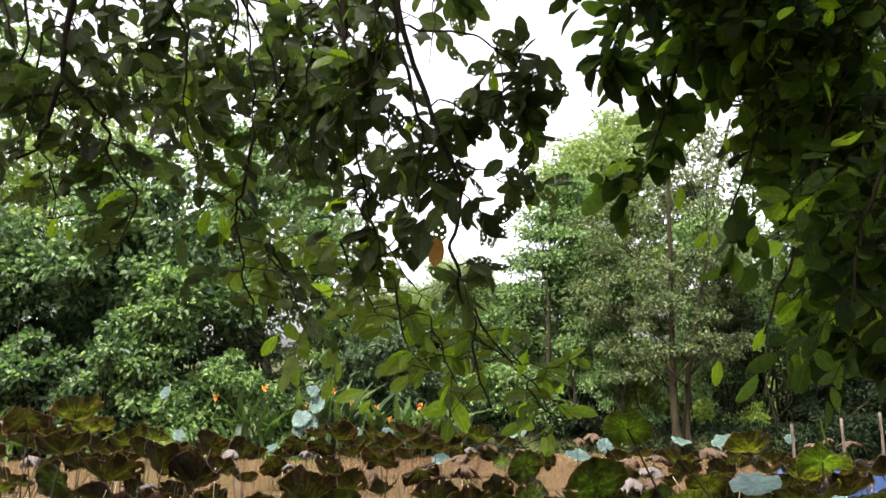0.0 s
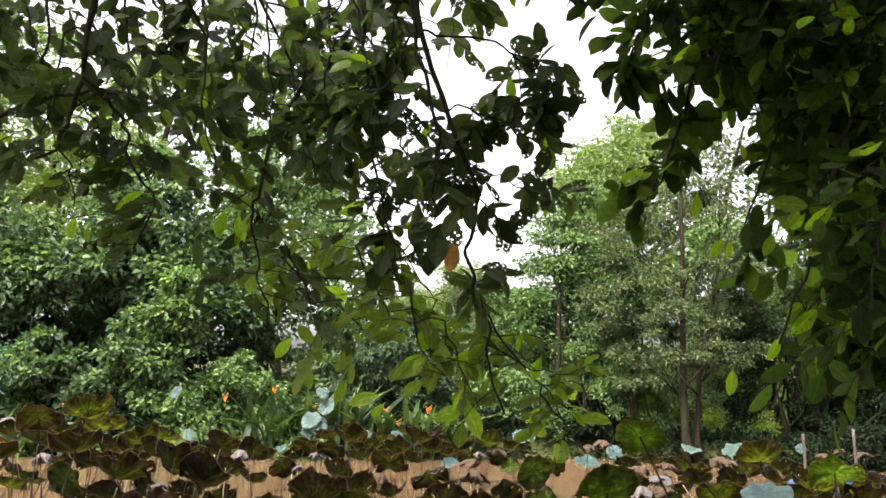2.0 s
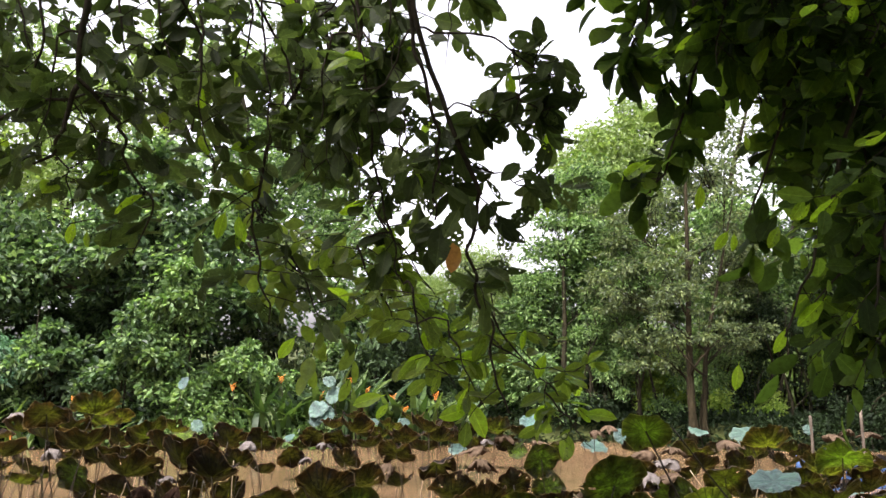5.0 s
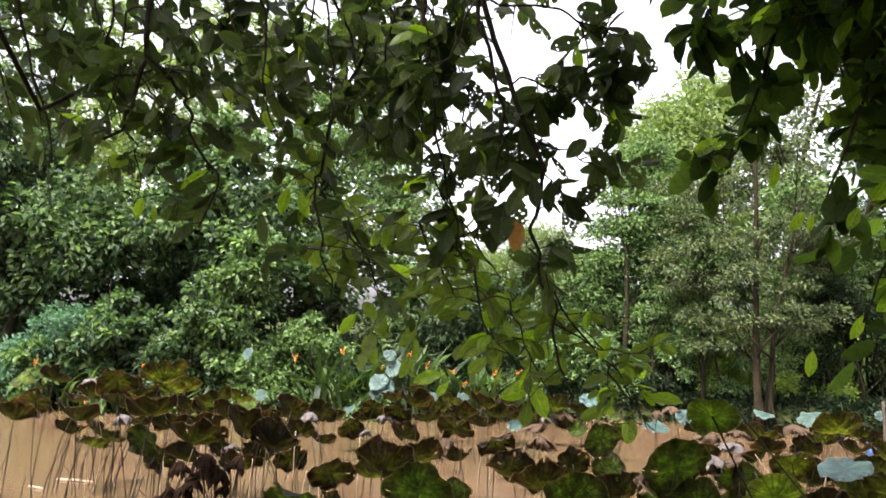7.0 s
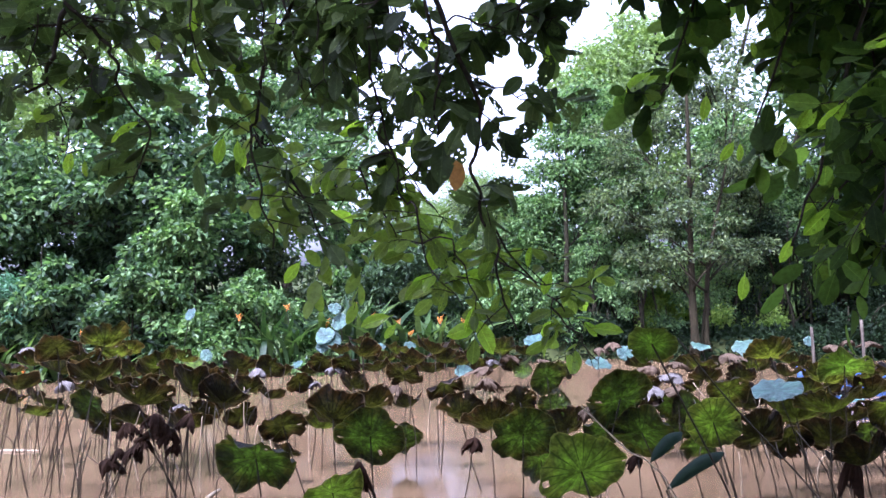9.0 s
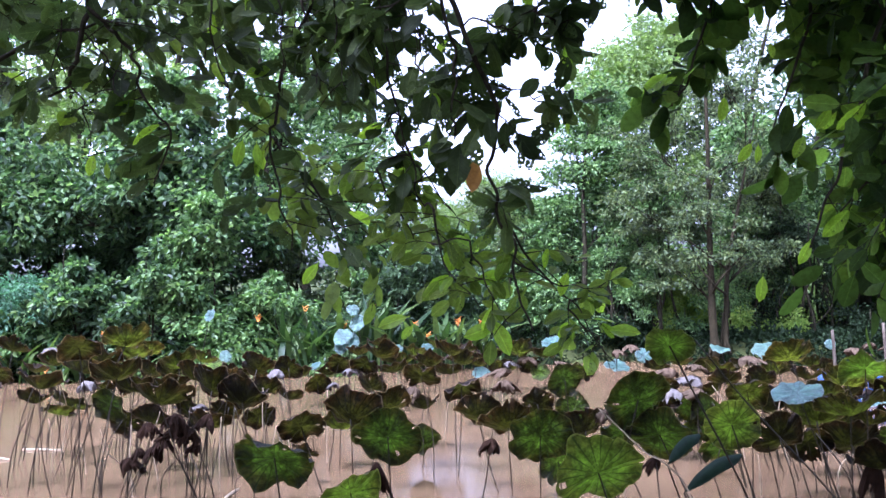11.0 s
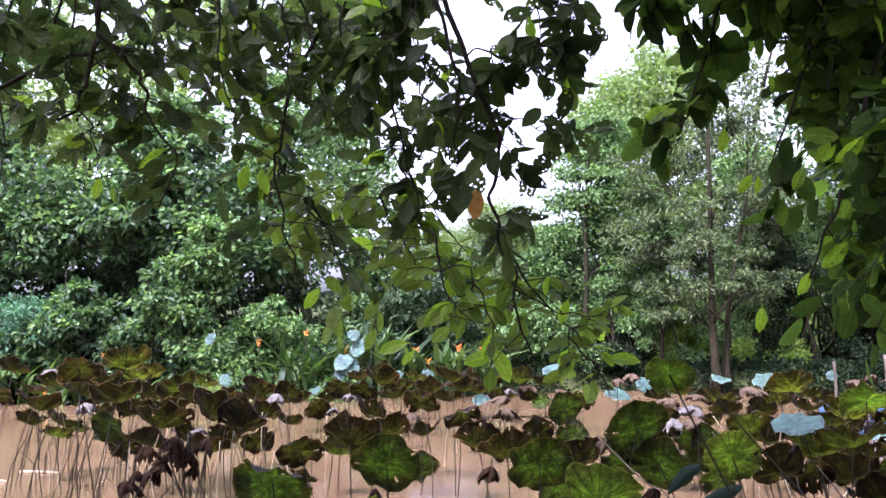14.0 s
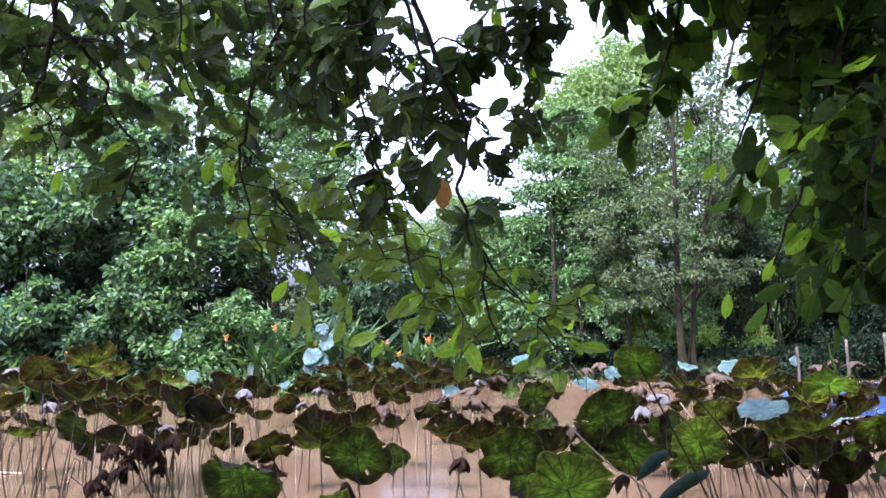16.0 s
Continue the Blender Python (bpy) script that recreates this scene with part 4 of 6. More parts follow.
def wilted(x, y, z, s, tall, skin):
    """A shrivelled leaf that hangs crumpled from the end of its bent stalk."""
    rng = lotus_rng
    s *= 0.76 if skin == "dark" else 1.0
    t = thing("wilted_lotus", (x, y, 0), {"dark": "shrivelled dark brown lotus leaf hanging from its stalk", "white": "bleached papery lotus leaf, dead and torn",
                                         "pink": "dried pinkish brown lotus leaf, crumpled"}[skin], "lotus", "wilted lotus in the pond")
    soup = Soup()
    seg, rings = 40, 9
    ph, jag = rng.uniform(0, 6.3, 8), rng.random(seg)
    shut, side = (rng.uniform(0.5, 0.8) if skin == "dark" else rng.uniform(0.7, 1.05)), rng.normal(size=2) * 0.4
    tall = max(0.8, tall) * (1.05 if skin == "dark" else 0.75)
    v = []
    for i in range(rings):
        q = i / (rings - 1)
        for k in range(seg):
            a = 2 * math.pi * k / seg
            crease = math.sin(4 * a + ph[0]) + 0.7 * math.sin(7 * a + ph[1] + 2 * q) + 0.5 * math.sin(13 * a + ph[2])
            rad = s * (0.08 + 0.92 * math.sin(1.9 * q) * shut) * (1 + 0.3 * crease * q) * (1 + 0.45 * (jag[k] - 0.5) * q)
            drop = s * tall * (0.95 * q ** 1.2 + 0.22 * crease * q + 0.25 * q * (jag[(k * 7) % seg] - 0.4) * 2)
            v.append((x + rad * math.cos(a) + side[0] * s * q * q, y + 0.8 * rad * math.sin(a) + side[1] * s * q * q, z + s * tall * 0.45 - drop + 0.05 * s * math.sin(9 * q + 5 * a + ph[3])))
    f = []
    for i in range(rings - 1):
        for k in range(seg):
            if i > 4 and rng.random() < 0.06:
                continue
            p, n = i * seg + k, i * seg + (k + 1) % seg
            f += [(p, n, n + seg), (p, n + seg, p + seg)]
    soup.put(v, f)
    part("blade", soup.mesh("blade", wilted_skin[skin]), t)
    stalk_to(t, np.array([x, y, z + s * tall * 0.5]), 0.006, rng, stalk_green, 0.3)


lotus(-3.81, 7.44, 1.43, 0.193, -39, 17, "brown")
lotus(-3.51, 7.74, 1.42, 0.188, -46, 24, "olive")
lotus(-4.67, 10.83, 1.04, 0.188, -68, 25, "olive")
lotus(-4.08, 7.96, 1.15, 0.188, -48, -22, "brown")
lotus(-4.24, 7.52, 1.05, 0.188, -20, -27, "brown", 0.44)
lotus(-6.70, 12.13, 0.25, 0.176, -36, -19, "brown", 0.53)
lotus(-6.28, 10.83, 0.83, 0.188, -16, -28, "brown", 0.45)
lotus(-3.21, 6.94, 1.20, 0.188, -28, 21, "brown", 0.35)
lotus(-4.46, 10.41, 0.83, 0.188, -61, 2, "brown")
lotus(-3.40, 8.73, 1.07, 0.188, -31, 26, "olive", 0.54)
lotus(-4.13, 11.77, 0.72, 0.188, 34, 22, "lime")
lotus(-2.39, 6.94, 1.08, 0.188, -52, -19, "brown")
lotus(-3.56, 7.52, 0.89, 0.188, -59, -20, "green")
lotus(-4.15, 9.03, 0.46, 0.188, -66, 6, "brown")
lotus(-2.56, 6.28, 1.08, 0.200, -39, -9, "brown")
lotus(-2.13, 6.94, 0.97, 0.188, -59, -1, "brown")
lotus(-2.65, 9.03, 1.00, 0.188, -67, 11, "brown")
lotus(-3.42, 9.03, 0.55, 0.188, -66, -27, "brown")
lotus(-4.77, 8.73, 0.61, 0.188, -32, -27, "olive")
lotus(-2.78, 10.83, 0.79, 0.188, -60, 4, "brown")
lotus(-2.68, 10.41, 0.45, 0.188, -29, -17, "brown", 0.35)
lotus(-1.64, 6.94, 0.76, 0.188, -52, 25, "brown")
lotus(-1.25, 4.81, 0.99, 0.220, -53, -9, "green")
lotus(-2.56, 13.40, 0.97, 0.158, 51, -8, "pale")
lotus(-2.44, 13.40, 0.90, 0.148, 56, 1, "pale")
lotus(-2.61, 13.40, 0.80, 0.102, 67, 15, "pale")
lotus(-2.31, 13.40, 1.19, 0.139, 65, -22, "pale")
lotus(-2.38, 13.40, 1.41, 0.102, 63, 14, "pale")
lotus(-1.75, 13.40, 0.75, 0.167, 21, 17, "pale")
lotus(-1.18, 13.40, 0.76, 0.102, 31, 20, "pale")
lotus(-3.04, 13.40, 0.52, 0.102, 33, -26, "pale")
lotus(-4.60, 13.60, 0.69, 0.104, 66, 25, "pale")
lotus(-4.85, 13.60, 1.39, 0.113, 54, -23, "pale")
lotus(-2.62, 11.77, 0.47, 0.188, -59, 23, "brown")
lotus(-2.30, 11.77, 0.74, 0.188, -50, 3, "brown")
lotus(-1.69, 10.41, 0.87, 0.188, -44, -18, "brown")
lotus(-1.28, 9.03, 1.09, 0.188, -30, -19, "brown", 0.47)
lotus(-1.36, 11.77, 0.71, 0.188, -44, 2, "olive")
lotus(-0.74, 9.03, 0.98, 0.188, -19, -2, "brown", 0.45)
lotus(-0.47, 8.73, 1.12, 0.188, -12, -0, "brown", 0.53)
lotus(-0.42, 9.67, 0.91, 0.188, -24, 7, "brown", 0.48)
lotus(-0.18, 12.89, 0.58, 0.188, -20, 19, "brown", 0.41)
lotus(-0.04, 12.89, 0.73, 0.188, -31, 28, "brown")
lotus(0.23, 10.41, 0.95, 0.188, -44, -3, "olive")
lotus(-0.75, 8.21, 0.98, 0.188, -40, -1, "brown")
lotus(-0.66, 10.41, 0.71, 0.188, -40, -20, "brown")
lotus(-0.36, 8.21, 0.87, 0.188, -37, 26, "brown")
lotus(-1.56, 10.03, 0.62, 0.188, -59, -9, "brown")
lotus(-0.34, 13.60, 0.32, 0.151, 23, -23, "pale")
lotus(-1.39, 10.83, 0.71, 0.188, -38, 21, "brown")
lotus(0.45, 13.54, 0.44, 0.188, -47, 15, "brown")
lotus(0.63, 13.60, 0.29, 0.170, 39, 11, "lime")
lotus(-1.09, 6.28, 0.93, 0.200, -64, -8, "brown")
lotus(-1.62, 8.46, 0.44, 0.188, -34, 11, "olive", 0.42)
lotus(-0.99, 7.52, 0.79, 0.188, -60, 8, "brown")
lotus(-0.86, 9.34, 0.47, 0.188, -27, 10, "brown", 0.44)
lotus(-0.68, 5.38, 0.98, 0.220, -61, -2, "green")
lotus(-0.79, 8.56, 0.30, 0.166, -68, 18, "green")
lotus(-0.18, 7.52, 0.70, 0.188, -64, -9, "brown")
lotus(0.08, 6.88, 0.72, 0.200, -58, 18, "brown")
lotus(0.39, 8.73, 0.59, 0.188, -68, 21, "brown")
lotus(0.30, 5.88, 0.86, 0.220, -68, 11, "green")
lotus(0.51, 7.50, 0.29, 0.182, -68, 27, "green")
lotus(-0.99, 5.67, 0.55, 0.220, -42, 26, "lime")
lotus(-1.88, 7.92, 0.30, 0.126, -68, -19, "brown")
lotus(0.66, 8.46, 0.88, 0.188, -68, 19, "green")
lotus(0.52, 4.30, 1.00, 0.225, -58, 24, "lime")
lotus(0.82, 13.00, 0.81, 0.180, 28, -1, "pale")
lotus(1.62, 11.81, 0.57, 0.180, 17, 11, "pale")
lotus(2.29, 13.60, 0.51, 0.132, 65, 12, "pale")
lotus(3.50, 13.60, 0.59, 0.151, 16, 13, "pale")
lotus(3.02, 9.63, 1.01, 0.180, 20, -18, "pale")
lotus(2.54, 7.52, 1.13, 0.188, -49, 9, "olive")
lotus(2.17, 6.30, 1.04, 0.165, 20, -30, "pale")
lotus(0.94, 5.67, 1.12, 0.220, -68, 7, "green")
lotus(1.68, 8.73, 0.68, 0.188, -68, 12, "brown")
lotus(1.07, 5.67, 0.89, 0.220, -53, -26, "green")
lotus(1.95, 8.73, 0.53, 0.188, -52, -19, "green")
lotus(1.65, 6.11, 0.86, 0.205, -64, -3, "lime")
lotus(1.86, 8.61, 0.29, 0.161, -53, 8, "green")
lotus(2.22, 6.88, 0.59, 0.200, -68, 7, "brown")
lotus(2.51, 6.88, 0.72, 0.200, -68, -15, "olive")
lotus(2.67, 10.41, 0.64, 0.188, -24, -17, "olive", 0.38)
lotus(2.17, 7.52, 0.86, 0.188, -47, -7, "olive")
lotus(3.16, 10.41, 0.53, 0.188, -62, -15, "brown")
lotus(2.53, 6.28, 0.87, 0.200, -22, -5, "olive", 0.40)
lotus(2.90, 6.88, 1.12, 0.200, -38, -22, "lime")
lotus(3.10, 7.74, 0.86, 0.188, -38, -26, "olive")
lotus(3.75, 8.46, 0.71, 0.188, -18, 5, "olive", 0.44)
lotus(3.27, 7.32, 0.50, 0.188, -57, 26, "green")
lotus(3.08, 6.88, 0.86, 0.200, -41, 18, "brown")
lotus(4.76, 12.31, 0.27, 0.188, -55, -20, "brown")
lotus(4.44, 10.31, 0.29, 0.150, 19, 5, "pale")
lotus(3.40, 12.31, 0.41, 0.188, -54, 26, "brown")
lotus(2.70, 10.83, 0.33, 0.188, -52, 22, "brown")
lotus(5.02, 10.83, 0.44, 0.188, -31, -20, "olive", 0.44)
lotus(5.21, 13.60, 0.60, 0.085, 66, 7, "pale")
lotus(3.04, 6.42, 0.88, 0.200, -52, -4, "olive")
lotus(3.78, 7.74, 0.88, 0.188, -19, 26, "brown", 0.54)
lotus(3.42, 10.83, 0.56, 0.188, -45, -13, "olive")
lotus(2.87, 5.78, 0.77, 0.220, -52, 27, "green")
lotus(-5.44, 9.03, 1.29, 0.188, -42, -10, "brown")
lotus(-5.11, 8.21, 1.14, 0.188, -44, -12, "brown")
lotus(-5.03, 7.74, 1.01, 0.188, -21, -12, "brown", 0.46)
lotus(-6.16, 9.03, 1.13, 0.188, -48, -27, "olive")
lotus(-8.87, 13.54, 0.88, 0.188, 32, 2, "lime")
lotus(0.88, 4.25, 1.62, 0.112, -58, -13, "lime")
lotus(-4.13, 8.46, 1.18, 0.188, -44, -14, "brown")
lotus(-5.11, 9.34, 1.07, 0.188, -19, 6, "brown", 0.55)
lotus(-3.44, 7.74, 0.98, 0.188, -47, 6, "brown")
lotus(-3.42, 8.46, 0.85, 0.188, -22, 2, "brown", 0.49)
lotus(-3.12, 8.46, 0.97, 0.188, -25, -8, "brown", 0.43)
lotus(-2.68, 8.21, 0.94, 0.188, -52, -26, "brown")
lotus(-2.73, 9.67, 0.66, 0.188, -57, 23, "brown")
lotus(-4.49, 9.03, 0.83, 0.188, -45, -27, "brown")
lotus(-5.20, 9.03, 0.69, 0.188, -43, 4, "brown")
lotus(-5.10, 9.67, 0.53, 0.188, -46, -1, "olive")
lotus(-3.60, 8.46, 0.55, 0.188, -56, -6, "brown")
lotus(-2.92, 8.21, 0.53, 0.188, -33, -24, "brown", 0.37)
lotus(-3.04, 9.03, 0.49, 0.188, -60, -4, "brown")
lotus(-2.84, 9.67, 0.38, 0.188, -62, 23, "brown")
lotus(-3.60, 9.03, 0.97, 0.188, -49, 3, "brown")
lotus(-4.36, 9.03, 1.13, 0.188, -36, -19, "olive")
lotus(-3.97, 10.83, 0.91, 0.188, -43, -24, "olive")
lotus(-4.04, 9.03, 1.19, 0.188, -40, 16, "olive")
lotus(-3.09, 9.67, 0.81, 0.188, -31, 28, "brown", 0.48)
lotus(-2.13, 12.31, 0.78, 0.188, -14, 8, "brown", 0.51)
lotus(-1.56, 11.77, 0.72, 0.188, -38, -20, "brown")
lotus(-1.29, 12.31, 0.76, 0.188, -33, -20, "olive")
lotus(-0.88, 11.77, 0.57, 0.188, -39, -19, "brown")
lotus(-0.36, 12.31, 0.57, 0.188, -18, -24, "brown", 0.33)
lotus(-2.57, 12.31, 0.50, 0.188, -43, 14, "brown")
lotus(-3.00, 12.31, 0.48, 0.188, -20, 6, "brown", 0.41)
lotus(0.14, 13.54, 0.36, 0.188, -40, -7, "brown")
lotus(0.68, 13.54, 0.54, 0.188, -47, -20, "brown")
lotus(-1.99, 13.54, 0.80, 0.188, -29, 23, "brown")
lotus(-0.51, 13.54, 0.70, 0.188, -29, -13, "brown")
lotus(-1.06, 13.54, 0.75, 0.188, -12, -21, "olive", 0.49)
lotus(-1.44, 13.54, 0.41, 0.188, -37, 13, "brown")
lotus(-0.06, 13.60, 0.45, 0.170, -40, 9, "brown")
lotus(1.20, 12.31, 0.48, 0.188, -50, -23, "olive")
lotus(2.96, 12.31, 0.51, 0.188, -47, -15, "brown")
lotus(2.63, 10.03, 0.58, 0.188, -47, -10, "brown")
lotus(3.56, 10.03, 0.58, 0.188, -17, -20, "brown", 0.48)
lotus(3.18, 8.46, 0.62, 0.188, -53, -16, "olive")
lotus(3.73, 9.34, 0.52, 0.188, -50, 9, "brown")
lotus(3.29, 7.74, 0.49, 0.188, -23, -15, "brown", 0.46)
lotus(2.90, 7.22, 0.46, 0.200, -57, -8, "brown")
lotus(2.82, 6.42, 0.45, 0.200, -28, 17, "brown", 0.51)
lotus(2.59, 7.32, 0.47, 0.188, -59, 1, "brown")
lotus(5.08, 12.31, 0.44, 0.188, -40, 13, "brown")
lotus(4.81, 10.83, 0.31, 0.188, -18, -26, "brown", 0.31)
lotus(4.91, 13.13, 0.26, 0.182, -45, 15, "brown")
lotus(3.86, 11.77, 0.42, 0.188, -45, 22, "brown")
lotus(2.63, 8.46, 0.52, 0.188, -54, -2, "brown")
lotus(2.06, 8.46, 0.54, 0.188, -61, -22, "green")
lotus(3.92, 13.54, 0.30, 0.188, -18, 21, "brown", 0.39)
lotus(2.85, 13.54, 0.34, 0.188, -16, -12, "brown", 0.37)
lotus(2.26, 12.31, 0.45, 0.188, -40, -26, "brown")
lotus(3.35, 9.59, 0.28, 0.166, -64, 25, "brown")
lotus(2.99, 7.74, 0.43, 0.188, -53, -2, "olive")
lotus(2.03, 8.75, 0.29, 0.182, -58, 25, "green")
lotus(2.03, 7.99, 0.26, 0.166, -54, -21, "green")
lotus(0.97, 6.42, 0.77, 0.200, -53, 9, "green")
lotus(0.78, 7.74, 0.51, 0.188, -68, 13, "brown")
lotus(0.79, 9.03, 0.49, 0.188, -68, -19, "green")
lotus(0.27, 9.03, 0.32, 0.188, -30, -6, "brown", 0.36)
lotus(3.56, 7.74, 0.53, 0.188, -46, -11, "brown")
lotus(4.89, 13.54, 0.26, 0.188, -20, -19, "olive", 0.48)
lotus(4.46, 10.83, 0.43, 0.188, -40, 25, "brown")
wilted(-2.50, 6.60, 0.82, 0.160, 0.86, "dark")
wilted(-2.74, 6.60, 0.66, 0.110, 1.09, "dark")
wilted(-2.97, 6.60, 0.56, 0.160, 0.43, "dark")
wilted(-2.57, 6.60, 0.90, 0.137, 1.00, "dark")
wilted(-2.45, 6.60, 0.78, 0.137, 1.00, "dark")
wilted(-2.67, 6.60, 0.73, 0.114, 1.00, "dark")
wilted(-2.87, 6.60, 0.65, 0.114, 0.80, "dark")
wilted(-2.41, 6.60, 0.68, 0.114, 0.88, "dark")
wilted(-2.30, 6.60, 0.90, 0.128, 0.89, "dark")
wilted(-2.80, 6.60, 0.84, 0.114, 1.09, "dark")
wilted(-2.86, 10.50, 0.77, 0.124, 1.21, "white")
wilted(-4.31, 8.50, 0.95, 0.094, 1.33, "white")
wilted(-5.84, 10.50, 1.15, 0.131, 0.67, "white")
wilted(-1.88, 10.50, 0.77, 0.131, 0.61, "white")
wilted(0.04, 10.50, 0.71, 0.145, 0.75, "pink")
wilted(0.06, 8.50, 0.83, 0.118, 1.33, "pink")
wilted(0.32, 10.50, 0.86, 0.109, 1.07, "pink")
wilted(-0.05, 6.60, 0.65, 0.114, 1.09, "dark")
wilted(-0.96, 6.60, 0.43, 0.128, 2.15, "dark")
wilted(2.39, 10.50, 0.70, 0.124, 0.76, "pink")
wilted(2.36, 10.50, 0.55, 0.167, 0.78, "white")
wilted(2.07, 10.50, 0.65, 0.160, 0.82, "pink")
wilted(3.04, 10.50, 0.78, 0.131, 0.83, "pink")
wilted(1.96, 8.50, 0.71, 0.130, 0.77, "pink")
wilted(5.30, 13.00, 0.56, 0.144, 0.81, "pink")
wilted(5.57, 13.00, 0.63, 0.117, 1.00, "pink")
wilted(1.20, 6.60, 0.49, 0.091, 1.33, "dark")
wilted(2.81, 6.60, 0.38, 0.183, 1.74, "dark")
wilted(1.46, 10.50, 0.91, 0.109, 0.67, "pink")
wilted(1.64, 10.50, 0.97, 0.087, 1.00, "pink")
wilted(0.72, 10.50, 0.79, 0.109, 0.80, "pink")
wilted(0.12, 10.50, 0.81, 0.102, 0.71, "white")
wilted(-1.68, 8.50, 0.88, 0.071, 1.00, "white")
wilted(-0.87, 8.50, 0.80, 0.088, 1.50, "pink")
wilted(0.83, 6.60, 0.86, 0.091, 1.33, "pink")
wilted(1.68, 8.50, 0.72, 0.118, 1.00, "white")
wilted(2.84, 8.50, 0.60, 0.118, 0.75, "dark")
wilted(5.89, 13.00, 0.59, 0.135, 0.87, "pink")
wilted(-3.39, 8.50, 0.82, 0.147, 0.60, "pink")
wilted(-3.09, 8.50, 0.69, 0.088, 1.00, "white")
wilted(-2.62, 6.60, 0.90, 0.091, 0.75, "dark")


# ---- bare stalks ----
def bare_stalk(points, r, mat, label, name="stalk"):
    s = Soup()
    tube(s, curve(points, 12), r, r * 0.7, 6)
    tagged(new(name, s.mesh(name, mat)), label, "stalk", "bare stalks in the pond")


rng = np.random.default_rng(45)
for k in range(44):
    x, y = rng.uniform(-5.6, -2.2), rng.uniform(7.6, 10.2)
    h, slant = rng.uniform(0.45, 1.0), -0.25 if x < -3.6 else 0.1
    bare_stalk([(x + slant * h, y, -0.3), (x + slant * h * 0.45 + rng.normal() * 0.03, y, h * 0.5), (x + rng.normal() * 0.06, y + rng.normal() * 0.1, h)], 0.0065, stalk_green if rng.random() < 0.85 else stalk_dry, "dark lotus stalk in the crowded stand")
for k in range(36):
    x, y = rng.uniform(1.6, 4.4), rng.uniform(6.4, 9.0)
    h = rng.uniform(0.4, 0.8)
    bare_stalk([(x + 0.4 * h, y, -0.3), (x + 0.2 * h + rng.normal() * 0.03, y, h * 0.5), (x + rng.normal() * 0.06, y + rng.normal() * 0.1, h)], 0.0065, stalk_green if rng.random() < 0.9 else stalk_dry, "dark lotus stalk leaning in the crowded stand")
rng = np.random.default_rng(44)
for k in range(22):
    x, y = rng.uniform(-6.2, -2.2), rng.uniform(6.8, 9.6)
    h = rng.uniform(0.25, 0.8)
    bare_stalk([(x, y, -0.3), (x + rng.normal() * 0.05, y, h * 0.5), (x + rng.normal() * 0.2, y + rng.normal() * 0.1, h)], 0.006, stalk_green if rng.random() < 0.75 else stalk_dry, "thin bare lotus stalk standing in the water")
for k in range(10):
    x, y = rng.uniform(-2.5, 5), rng.uniform(6.5, 11.5)
    h = rng.uniform(0.15, 0.6)
    bare_stalk([(x, y, -0.3), (x + rng.normal() * 0.05, y, h * 0.5), (x + rng.normal() * 0.15, y + rng.normal() * 0.1, h)], 0.006, stalk_green if rng.random() < 0.6 else stalk_dry, "thin bare lotus stalk standing in the water")
bare_stalk([(-3.82, 8.38, -0.3), (-3.80, 8.38, 0.30), (-3.78, 8.38, 0.61)], 0.006, stalk_dry, "pale dry lotus stalk standing in the water")
bare_stalk([(-2.67, 7.79, -0.3), (-2.65, 7.79, 0.35), (-2.62, 7.79, 0.71)], 0.006, stalk_dry, "pale dry lotus stalk standing in the water")
bare_stalk([(-4.74, 9.69, -0.3), (-4.76, 9.69, 0.13), (-4.79, 9.69, 0.27)], 0.006, stalk_dry, "pale dry lotus stalk standing in the water")
bare_stalk([(-4.36, 8.57, -0.3), (-4.39, 8.57, 0.15), (-4.43, 8.57, 0.31)], 0.006, stalk_dry, "pale dry lotus stalk standing in the water")
bare_stalk([(-1.88, 8.89, -0.3), (-1.86, 8.89, 0.38), (-1.84, 8.89, 0.77)], 0.006, stalk_dry, "pale dry lotus stalk standing in the water")
bare_stalk([(-3.12, 10.43, -0.3), (-3.10, 10.43, 0.25), (-3.08, 10.43, 0.50)], 0.006, stalk_dry, "pale dry lotus stalk standing in the water")
bare_stalk([(-0.58, 10.79, -0.3), (-0.58, 10.79, 0.18), (-0.58, 10.79, 0.36)], 0.006, stalk_dry, "pale dry lotus stalk standing in the water")
bare_stalk([(-3.36, 8.75, -0.3), (-3.34, 8.75, 0.21), (-3.32, 8.75, 0.42)], 0.006, stalk_dry, "pale dry lotus stalk standing in the water")
bare_stalk([(2.17, 7.27, -0.3), (2.17, 7.27, 0.18), (2.16, 7.27, 0.37)], 0.006, stalk_dry, "pale dry lotus stalk standing in the water")
bare_stalk([(0.02, 12.94, -0.3), (-0.01, 12.94, 0.18), (-0.04, 12.94, 0.35)], 0.006, stalk_dry, "pale dry lotus stalk standing in the water")
bare_stalk([(0.50, 4.0, 1.372), (0.66, 3.8, 1.22), (0.829, 3.6, 1.062), (1.2, 3.2, 0.1), (1.3, 3.1, -0.3)], 0.0038, stalk_dry, "long pale dry stalk leaning over the water")
bare_stalk([(0.994, 4.2, 1.645), (1.2, 4.1, 1.35), (1.504, 3.9, 0.96), (2.1, 3.6, 0.1), (2.3, 3.5, -0.3)], 0.0042, stalk_green, "long dark lotus stalk leaning over the water")


